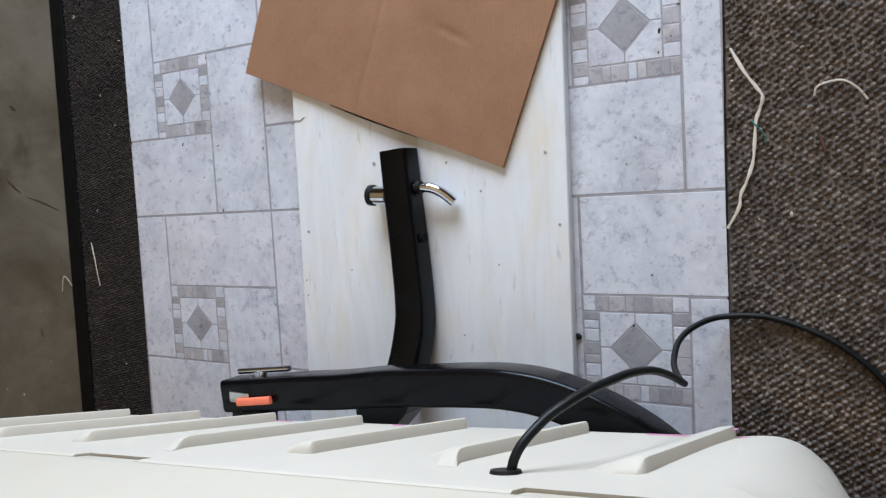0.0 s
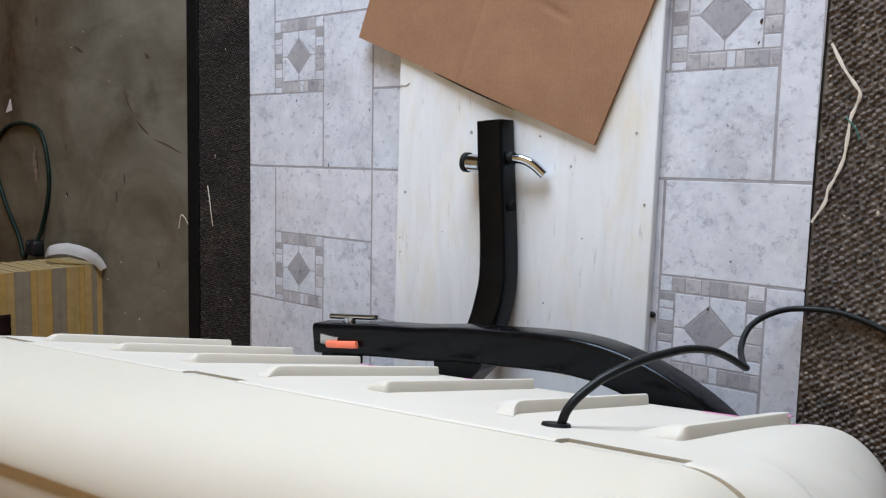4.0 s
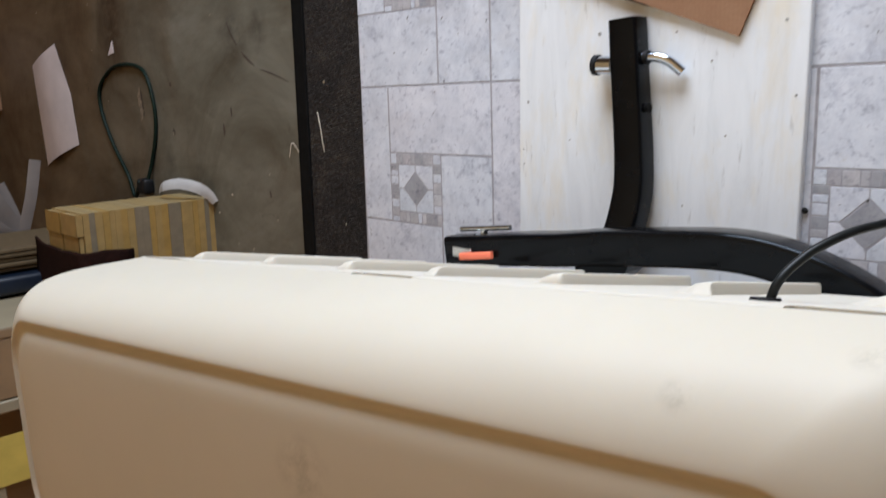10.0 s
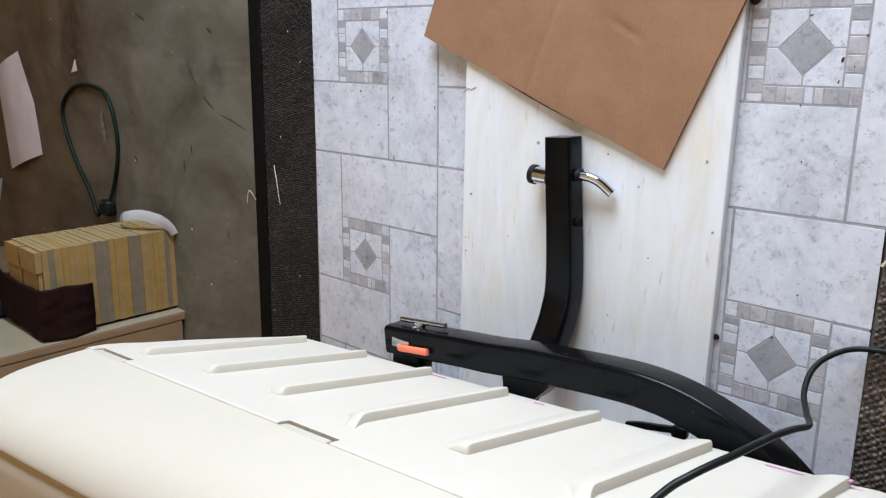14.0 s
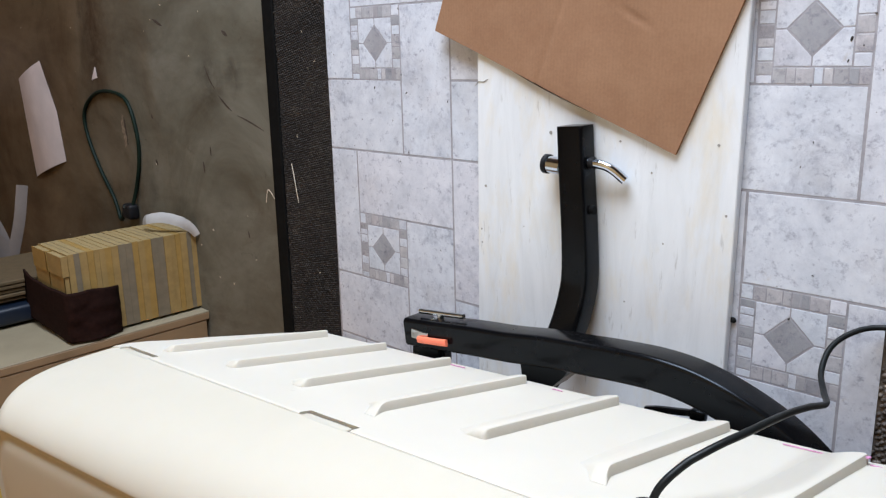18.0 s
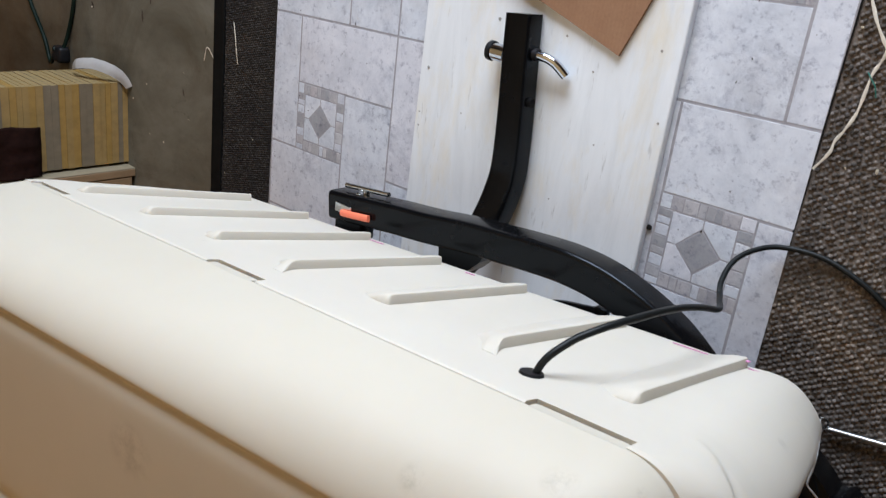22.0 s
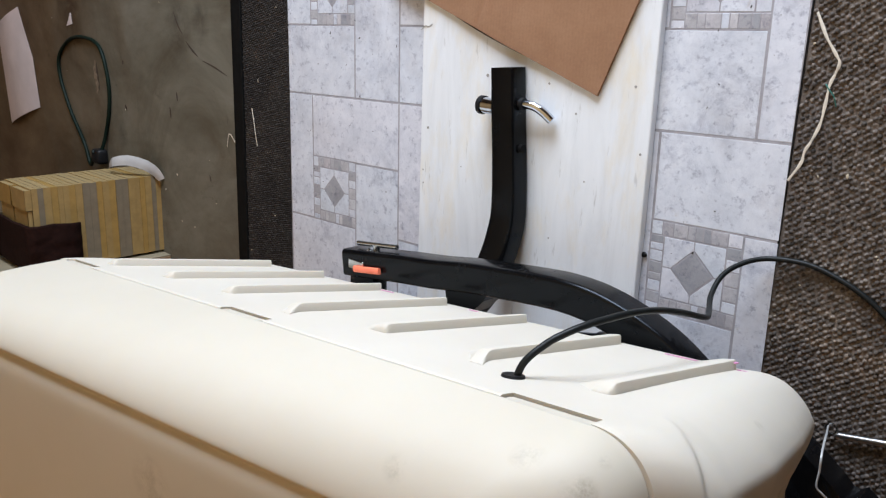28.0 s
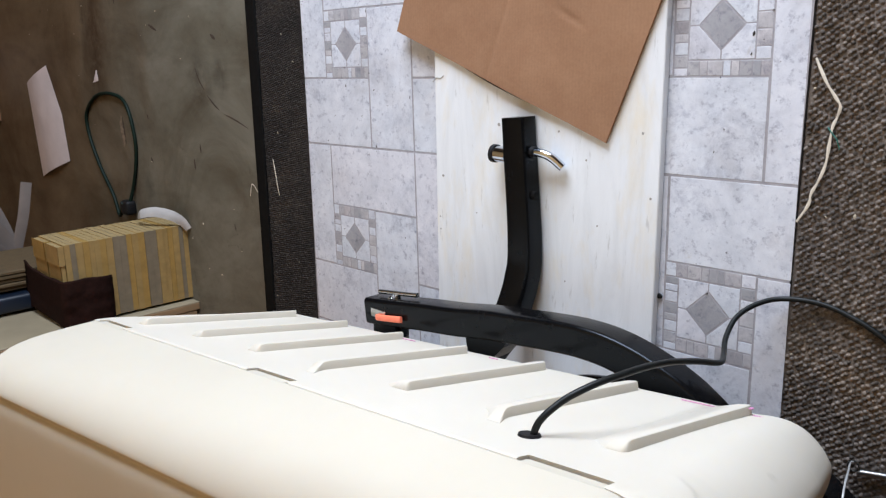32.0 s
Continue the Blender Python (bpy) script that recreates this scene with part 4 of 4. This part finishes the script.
# brown cloth over the stack's top
cloth = bmesh.new()
NXc, NYc = 22, 26
vs = {}
for i in range(NXc + 1):
    for j in range(NYc + 1):
        a, b = i / NXc, j / NYc
        front = min(1.0, a / 0.42)
        back = max(0.0, (a - 0.42) / 0.58)
        wave = 0.004 * math.sin(9 * a + 2 * b) + 0.007 * noise.noise(Vector((a * 4, b * 4, 5)))
        z = 0.200 + (ZTOP + 0.022 - 0.200) * front ** 0.8 + 0.5 * wave * back
        x = -0.784 + 0.010 * math.sin(math.pi * front) - 0.225 * back + abs(wave) * (1 - back)
        low = 0.5865 + 0.002 * front + 0.012 * back
        high = 0.690 + 0.006 * math.sin(6 * a) + 0.016 * back
        y = low + (high - low) * b + 0.006 * noise.noise(Vector((a * 5, b * 3, 1))) * b
        vs[i, j] = cloth.verts.new((x, y, z))
for i in range(NXc):
    for j in range(NYc):
        cloth.faces.new((vs[i, j], vs[i + 1, j], vs[i + 1, j + 1], vs[i, j + 1]))
rag = tagged(part("rag", cloth, CLOTH, smooth=180), "dark brown rag draped over the magazines", "rag")
mod = rag.modifiers.new("thick", "SOLIDIFY")
mod.thickness = 0.004


def sheet(name, corners, label, category, mat=PAPER, bend=0.006, n=10, up=0.0005, kink=0.0):
    """A thin sheet of paper with four corners and a soft bend."""
    bm = bmesh.new()
    a, b, c, d = [Vector(q) for q in corners]
    vs = {}
    for lv in (0, 1):
        for i in range(n + 1):
            for j in range(n + 1):
                u, v = i / n, j / n
                p = (a * (1 - u) + b * u) * (1 - v) + (d * (1 - u) + c * u) * v
                p.x += kink * u * (1 - abs(2 * v - 1))
                p.z += bend * math.sin(math.pi * u) * (0.5 + 0.5 * math.sin(2.5 * v)) + lv * up
                vs[lv, i, j] = bm.verts.new(p)
    for i in range(n):
        for j in range(n):
            bm.faces.new([vs[1, i, j], vs[1, i + 1, j], vs[1, i + 1, j + 1], vs[1, i, j + 1]])
            bm.faces.new([vs[0, i, j], vs[0, i, j + 1], vs[0, i + 1, j + 1], vs[0, i + 1, j]])
    for k in range(n):
        for p, q in (((k, 0), (k + 1, 0)), ((n, k), (n, k + 1)), ((n - k, n), (n - k - 1, n)), ((0, n - k), (0, n - k - 1))):
            bm.faces.new([vs[0, p[0], p[1]], vs[0, q[0], q[1]], vs[1, q[0], q[1]], vs[1, p[0], p[1]]])
    return tagged(part(name, bm, mat, smooth=60), label, category)


sheet("paper_sheet", ((-1.760, 1.085, 0.004), (-1.582, 1.138, 0.004), (-1.485, 0.864, 0.004), (-1.725, 0.796, 0.004)), "folded pinkish white paper sheet lying on the grey floor panel", "paper", bend=0.012, n=14, kink=0.028)
sheet("paper_scrap", ((-1.252, 1.092, 0.0034), (-1.216, 1.098, 0.0034), (-1.222, 1.125, 0.0034), (-1.226, 1.124, 0.0034)), "small torn white paper scrap on the grey floor panel", "paper scrap", bend=0.001, n=4)
strip = sweep(smooth_path([(-0.905, 0.786, 0.072), (-0.868, 0.797, 0.082), (-0.832, 0.804, 0.064), (-0.804, 0.793, 0.034), (-0.791, 0.776, 0.016), (-0.784, 0.760, 0.008)], 2), [(-0.011, 0.0), (-0.005, 0.0012), (0.0, 0.0016), (0.005, 0.0012), (0.011, 0.0), (0.005, 0.0005), (0.0, 0.0009), (-0.005, 0.0005)], (0.35, 0.4, 1.0), scale=lambda t: 0.85 + 0.25 * math.sin(3.0 * t) - 0.35 * max(0.0, t - 0.7))
tagged(part("paper_strip", strip, LEAFLET, smooth=20), "curled white paper strip beside the magazine stack", "paper")
sheet("paper_scrap", ((0.660, 0.612, 0.0006), (0.676, 0.622, 0.0006), (0.690, 0.598, 0.0006), (0.664, 0.604, 0.0006)), "white paper sliver on the carpet beneath the bracket", "paper scrap", bend=0.001, n=4)

panel_ob = bpy.data.objects["floor_panel"]
GOUGE = plain("bare gouged wood", (0.055, 0.040, 0.030), 0.8, vary=0.3, scale=200)
for pts, w in (([(-1.095, 1.008, 0.0032), (-1.092, 0.975, 0.0032), (-1.087, 0.940, 0.0032)], 0.010), ([(-0.952, 0.916, 0.0032), (-0.945, 0.903, 0.0032)], 0.009), ([(-0.735, 0.930, 0.0032), (-0.733, 0.905, 0.0032)], 0.007), ([(-0.95, 1.02, 0.0032), (-0.948, 1.01, 0.0032)], 0.006), ([(-0.697, 1.132, 0.0032), (-0.682, 1.105, 0.0032), (-0.664, 1.086, 0.0032)], 0.0042), ([(-0.652, 1.073, 0.0032), (-0.628, 1.056, 0.0032), (-0.606, 1.044, 0.0032)], 0.0050), ([(-0.588, 1.036, 0.0032), (-0.545, 1.026, 0.0032), (-0.497, 1.011, 0.0032)], 0.0036), ([(-1.074, 1.310, 0.0032), (-1.072, 1.285, 0.0032)], 0.009), ([(-0.702, 0.965, 0.0032), (-0.701, 0.945, 0.0032)], 0.006), ([(-0.58, 0.80, 0.0032), (-0.575, 0.785, 0.0032)], 0.005), ([(-0.62, 1.20, 0.0032), (-0.60, 1.19, 0.0032)], 0.008), ([(-0.90, 1.23, 0.0032), (-0.86, 1.215, 0.0032)], 0.007)):
    sec = [(w / 2 * math.cos(t), 0.0002 * math.sin(t)) for t in (0, 0.8, 1.57, 2.35, 3.14, 3.93, 4.71, 5.5)]
    part("gouge", sweep(smooth_path(pts, 5), sec, scale=lambda t: 0.25 + 0.75 * math.sin(math.pi * min(max(t, 0.02), 0.98))), GOUGE, panel_ob)

CHIP = plain("splintered pale wood", (0.19, 0.145, 0.10), 0.8, vary=0.5, scale=150, relief=0.4)
bm = sweep(smooth_path([(-1.100, 1.012, 0.0034), (-1.106, 0.985, 0.0034), (-1.098, 0.955, 0.0034), (-1.103, 0.932, 0.0034)], 8), [(0.011 * math.cos(t), 0.0003 * math.sin(t)) for t in (0, 0.8, 1.57, 2.35, 3.14, 3.93, 4.71, 5.5)], scale=lambda t: (0.35 + 0.65 * math.sin(math.pi * min(max(t, 0.03), 0.97))) * (0.75 + 0.25 * math.sin(31 * t)))
part("chip", bm, CHIP, panel_ob)

# green cord
cord = thing("extension_cord", (-1.15, 0.9, 0.003), "dark green extension cord looped on the floor panel", "cord")
part("cord", sweep(smooth_path([(-1.085, 0.79, 0.03), (-1.155, 0.745, 0.012), (-1.193, 0.796, 0.008), (-1.263, 0.874, 0.008), (-1.311, 0.956, 0.008), (-1.308, 1.014, 0.008), (-1.234, 1.058, 0.008), (-1.138, 1.066, 0.008), (-1.058, 1.044, 0.008), (-1.025, 0.968, 0.008), (-1.03, 0.901, 0.008), (-1.060, 0.828, 0.010), (-1.075, 0.775, 0.022)], 7), circle(0.0046, 10)), GREENCORD, cord, smooth=60)
part("plug", joined(block(-1.105, -1.062, 0.758, 0.796, 0.004, 0.032, 0.008, 3)), RUBBER, cord, "dark moulded plug", smooth=40)


def strand(name, points, width, label, mat=FIBRE, flat=0.3, twist=False):
    sec = [(width / 2 * math.cos(t), width / 2 * flat * math.sin(t)) for t in (0, 0.8, 1.57, 2.35, 3.14, 3.93, 4.71, 5.5)]
    return tagged(part(name, sweep(smooth_path(points, 6), sec, scale=(lambda t: 0.62 + 0.38 * math.sin(26 * t) ** 2) if twist else None), mat, smooth=60), label, "fibre strand")


strand("fibre_strand", [(0.621, 1.143, 0.004), (0.634, 1.119, 0.006), (0.645, 1.103, 0.006), (0.6505, 1.094, 0.006), (0.6480, 1.083, 0.005), (0.6440, 1.071, 0.005), (0.6425, 1.050, 0.005), (0.6405, 1.031, 0.005), (0.634, 1.012, 0.005), (0.629, 1.001, 0.005), (0.627, 0.988, 0.005), (0.616, 0.968, 0.0045)], 0.0037, "pale twisted straw strand on the carpet beside the vinyl", flat=0.16, twist=True)
strand("fibre_strand", [(0.695, 1.090, 0.003), (0.699, 1.099, 0.005), (0.718, 1.102, 0.006), (0.731, 1.094, 0.004), (0.739, 1.083, 0.002)], 0.0020, "short curled pale straw strand on the carpet")
strand("fibre_strand", [(-0.413, 0.955, 0.003), (-0.404, 0.928, 0.005), (-0.400, 0.905, 0.005), (-0.399, 0.882, 0.002)], 0.0028, "thin pale thread on the narrow carpet strip")
strand("fibre_strand", [(-0.505, 0.870, 0.004), (-0.492, 0.897, 0.006), (-0.471, 0.878, 0.004)], 0.0024, "small bent thread on the grey floor panel")

TEAL = plain("teal thread", (0.03, 0.16, 0.13), 0.7)
strand("fibre_strand", [(0.6395, 1.072, 0.004), (0.645, 1.066, 0.006), (0.650, 1.060, 0.006), (0.653, 1.050, 0.004)], 0.0014, "short teal thread caught on the pale straw strand", TEAL, flat=0.6)

# crumbs and lint
CRUMB = plain("crumb", (0.55, 0.48, 0.36), 0.8, vary=0.2)
bm = bmesh.new()
for k in range(130):
    zone = rnd.random() * 0.80
    if zone < 0.5:
        x, y = rnd.uniform(0.62, 1.3), rnd.uniform(0.45, 1.7)
    elif zone < 0.62:
        x, y = rnd.uniform(-0.44, -0.30), rnd.uniform(0.5, 1.5)
    else:
        x, y = rnd.uniform(-1.7, -0.5), rnd.uniform(0.6, 1.5)
    r = rnd.uniform(0.0006, 0.0019) * (1 if zone < 0.62 else 0.8)
    bmesh.ops.create_icosphere(bm, subdivisions=1, radius=r, matrix=Matrix.Translation((x, y, 0.0034 + r * 0.4 if zone >= 0.62 else r)) @ Matrix.Rotation(rnd.uniform(0, 6), 4, "Z") @ Matrix.Diagonal((rnd.uniform(0.7, 2.2), 1, 0.6, 1)))
tagged(part("crumbs", bm, CRUMB), "pale crumbs and lint scattered over the floor", "debris", kind="stuff")
sheet("leaf_fragment", ((0.697, 1.056, 0.003), (0.701, 1.055, 0.006), (0.706, 1.040, 0.004), (0.703, 1.037, 0.003)), "dry reddish leaf fragment on the carpet", "leaf", RED, 0.002, 5)
bm = bmesh.new()
for x, y, r in ((0.458, 1.228, 0.0055), (0.4545, 0.850, 0.0042)):
    bmesh.ops.create_icosphere(bm, subdivisions=2, radius=r, matrix=Matrix.Translation((x, y, 0.0055)) @ Matrix.Diagonal((1.1, 0.9, 0.5, 1)))
tagged(part("dirt_clots", bm, RUBBER), "dark dirt clots on the vinyl beside the board", "debris", kind="stuff")

SPECK = plain("dark grit", (0.035, 0.030, 0.028), 0.8, vary=0.3)
rg = random.Random(11)
bm = bmesh.new()
for k in range(150):
    x, y = rg.uniform(-0.28, 0.60), rg.uniform(0.80, 1.55)
    if 0.05 < x < 0.46 and rg.random() < 0.94:
        continue
    r = rg.uniform(0.0004, 0.0011) * (1.5 if rg.random() < 0.12 else 1)
    zz = 0.0163 if 0.060 < x < 0.449 else 0.0037
    bmesh.ops.create_icosphere(bm, subdivisions=1, radius=r, matrix=Matrix.Translation((x, y, zz)) @ Matrix.Rotation(rg.uniform(0, 6), 4, "Z") @ Matrix.Diagonal((rg.uniform(0.8, 3.0), 1, 0.4, 1)))
tagged(part("grit", bm, SPECK), "tiny dark grit specks scattered on the vinyl and board", "debris", kind="stuff")

# far corner: carton, bag and pads
carton = thing("carton", (-2.25, 1.15, 0.003), "brown cardboard carton with a white label on the floor panel", "carton")
part("box", block(-2.45, -2.06, 0.955, 1.35, 0.003, 0.30, 0.003), CARD, carton)
part("label", block(-2.060, -2.0588, 1.02, 1.20, 0.05, 0.22), PAPER, carton, "white paper label")
for k in range(6):
    part("label_bar", block(-2.0589, -2.0583, 1.035, 1.035 + 0.05 + 0.09 * rnd.random(), 0.065 + 0.024 * k, 0.074 + 0.024 * k), RUBBER, carton)

# tub and pads carry the cavity's shade in their colours
tub = thing("plastic_tub", (-1.10, 0.61, 0.003), "dark blue plastic darkened for shade tub standing behind the magazine stack", "tub")
part("body", block(-1.25, -0.99, 0.590, 0.630, 0.003, 0.56, 0.010, 3), BLUE, tub, smooth=40)
part("rim", block(-1.255, -0.985, 0.5885, 0.634, 0.56, 0.574, 0.004, 2), BLUE, tub, smooth=40)
for k in range(5):
    pad = thing("note_pad", (-1.10, 0.65, 0.003), "old paper pad standing beside the tub, coloured dark brown for the shade there", "pad", "paper pads")
    y = 0.636 + 0.0100 * k
    part("paper_block", block(-1.24 + 0.01 * rnd.random(), -1.0 - 0.02 * rnd.random(), y, y + 0.0088, 0.003, 0.40 + 0.06 * rnd.random(), 0.002, 1), SHADEDPAPER, pad)
bag = thing("plastic_bag", (-1.25, 0.77, 0.003), "pale twisted strips of a torn plastic bag", "bag")
for pts, w in (([(-1.28, 0.845, 0.195), (-1.275, 0.760, 0.215), (-1.28, 0.680, 0.238), (-1.285, 0.610, 0.256), (-1.28, 0.555, 0.272)], 0.026), ([(-1.29, 0.725, 0.345), (-1.27, 0.700, 0.300), (-1.27, 0.655, 0.258), (-1.27, 0.600, 0.245)], 0.022), ([(-1.30, 0.800, 0.325), (-1.29, 0.745, 0.300), (-1.29, 0.690, 0.268), (-1.285, 0.640, 0.250)], 0.060), ([(-1.31, 0.790, 0.280), (-1.30, 0.730, 0.262), (-1.29, 0.670, 0.250)], 0.040), ([(-1.30, 0.650, 0.250), (-1.285, 0.600, 0.285), (-1.28, 0.560, 0.300)], 0.034)):
    sec = [(w / 2 * math.cos(t), w / 2 * 0.12 * math.sin(t)) for t in (0, 0.8, 1.57, 2.35, 3.14, 3.93, 4.71, 5.5)]
    part("twisted_strip", sweep(smooth_path(pts, 6), sec, (1, 0, 0.3)), FILM, bag, smooth=60)

# ---------------------------------------------------------------- pieces of the vinyl pattern
CELL, OX, OY, GAP = 0.3402, 0.0015, 0.9992, 0.0017
GX = (-0.3402, -0.2228, -0.1066, 0.0)
GY = (0.0, -0.1085, -0.2225, -0.3402)
ZT = 0.0032
TILT = math.atan(0.0125)
TURN = Matrix.Translation((0, 1.0, 0)) @ Matrix.Rotation(TILT, 4, "Z") @ Matrix.Translation((0, -1.0, 0))
shared = {}


def flat_mesh(key, outline, height, mat):
    """One thin plate with a chamfered rim, shared by alike pieces."""
    if key in shared:
        return shared[key]
    bm = bmesh.new()
    n = len(outline)
    cx, cy = sum(p[0] for p in outline) / n, sum(p[1] for p in outline) / n
    lo = [bm.verts.new((x, y, 0)) for x, y in outline]
    rad = max(math.hypot(x - cx, y - cy) for x, y in outline)
    k = 1 - 0.0004 / rad
    hi = [bm.verts.new((cx + (x - cx) * k, cy + (y - cy) * k, height)) for x, y in outline]
    for j in range(n):
        bm.faces.new((lo[j], lo[(j + 1) % n], hi[(j + 1) % n], hi[j]))
    bm.faces.new(hi)
    me = bpy.data.meshes.new(key[0])
    bm.to_mesh(me)
    bm.free()
    me.materials.append(mat)
    shared[key] = me
    return me


def piece(name, outline, mat, parent):
    cx, cy = sum(p[0] for p in outline) / len(outline), sum(p[1] for p in outline) / len(outline)
    local = [(round(x - cx, 5), round(y - cy, 5)) for x, y in outline]
    ob = new(name, flat_mesh((name, mat.name, *local), local, 0.00018, mat))
    ob.location = TURN @ Vector((cx, cy, ZT))
    ob.rotation_euler = (0, 0, TILT)
    ob.parent = parent
    return ob


def rect(x0, x1, y0, y1, gap=GAP):
    x0, x1, y0, y1 = max(x0, LX0), min(x1, LX1), max(y0, LY0), min(y1, LY1)
    if x1 - x0 < 0.006 or y1 - y0 < 0.006:
        return None
    a, b = (gap if x0 > LX0 else 0), (gap if x1 < LX1 else 0)
    return [(x0 + a, y0 + gap), (x1 - b, y0 + gap), (x1 - b, y1 - gap), (x0 + a, y1 - gap)]


def hidden(x0, x1):
    return x0 > 0.075 and x1 < 0.44


for ci in range(-1, 3):
    for cj in range(-1, 3):
        bx, by = OX + ci * CELL, OY + cj * CELL
        for xa, xb, ya, yb in ((1, 3, 0, 1), (0, 1, 0, 2), (0, 2, 2, 3), (2, 3, 1, 3)):
            x0, x1, y0, y1 = bx + GX[xa], bx + GX[xb], by + GY[yb], by + GY[ya]
            r = rect(x0, x1, y0, y1)
            if r and not hidden(x0, x1):
                piece("tile", r, TILE, vinyl)
        x0, x1, y0, y1 = bx + GX[1], bx + GX[2], by + GY[2], by + GY[1]
        if x0 < LX0 or x1 > LX1 or y0 < LY0 or y1 > LY1 or hidden(x0, x1):
            continue
        # border of small stones
        bw = 0.0178
        rs = random.Random(7 + ci * 0 + cj * 0)
        for side in range(4):
            cuts, p = [], 0.0
            while p < 1.0:
                cuts.append(p)
                p += rs.choice((0.10, 0.15, 0.15, 0.19))
            if 1.0 - cuts[-1] < 0.09:
                cuts.pop()
            cuts.append(1.0)
            for a, b in zip(cuts, cuts[1:]):
                if side == 0:
                    q = (x0 + (x1 - x0 - bw) * a, x0 + (x1 - x0 - bw) * b, y1 - bw, y1)
                elif side == 1:
                    q = (x0 + bw + (x1 - x0 - bw) * a, x0 + bw + (x1 - x0 - bw) * b, y0, y0 + bw)
                elif side == 2:
                    q = (x0, x0 + bw, y0 + (y1 - y0 - bw) * a, y0 + (y1 - y0 - bw) * b)
                else:
                    q = (x1 - bw, x1, y0 + bw + (y1 - y0 - bw) * a, y0 + bw + (y1 - y0 - bw) * b)
                o = rect(*q, gap=0.0008)
                if o:
                    piece("mosaic_stone", o, rs.choice((MOSAIC, DIAMOND, TILE)), vinyl)
        i0, i1, j0, j1 = x0 + bw + 0.0012, x1 - bw - 0.0012, y0 + bw + 0.0012, y1 - bw - 0.0012
        mx, my, dd, g = (i0 + i1) / 2, (j0 + j1) / 2, 0.0275, 0.0008
        piece("diamond", [(mx - dd + 2 * g, my), (mx, my - dd + 2 * g), (mx + dd - 2 * g, my), (mx, my + dd - 2 * g)], DIAMOND, vinyl)
        for sx, sy in ((-1, -1), (1, -1), (1, 1), (-1, 1)):
            ex, ey = (i1 if sx > 0 else i0), (j1 if sy > 0 else j0)
            pts = [(mx + sx * g, ey), (ex, ey), (ex, my + sy * g), (mx + sx * (dd + g), my + sy * g), (mx + sx * g, my + sy * (dd + g))]
            if sx * sy < 0:
                pts = pts[::-1]
            piece("corner_stone", pts, TILE, vinyl)
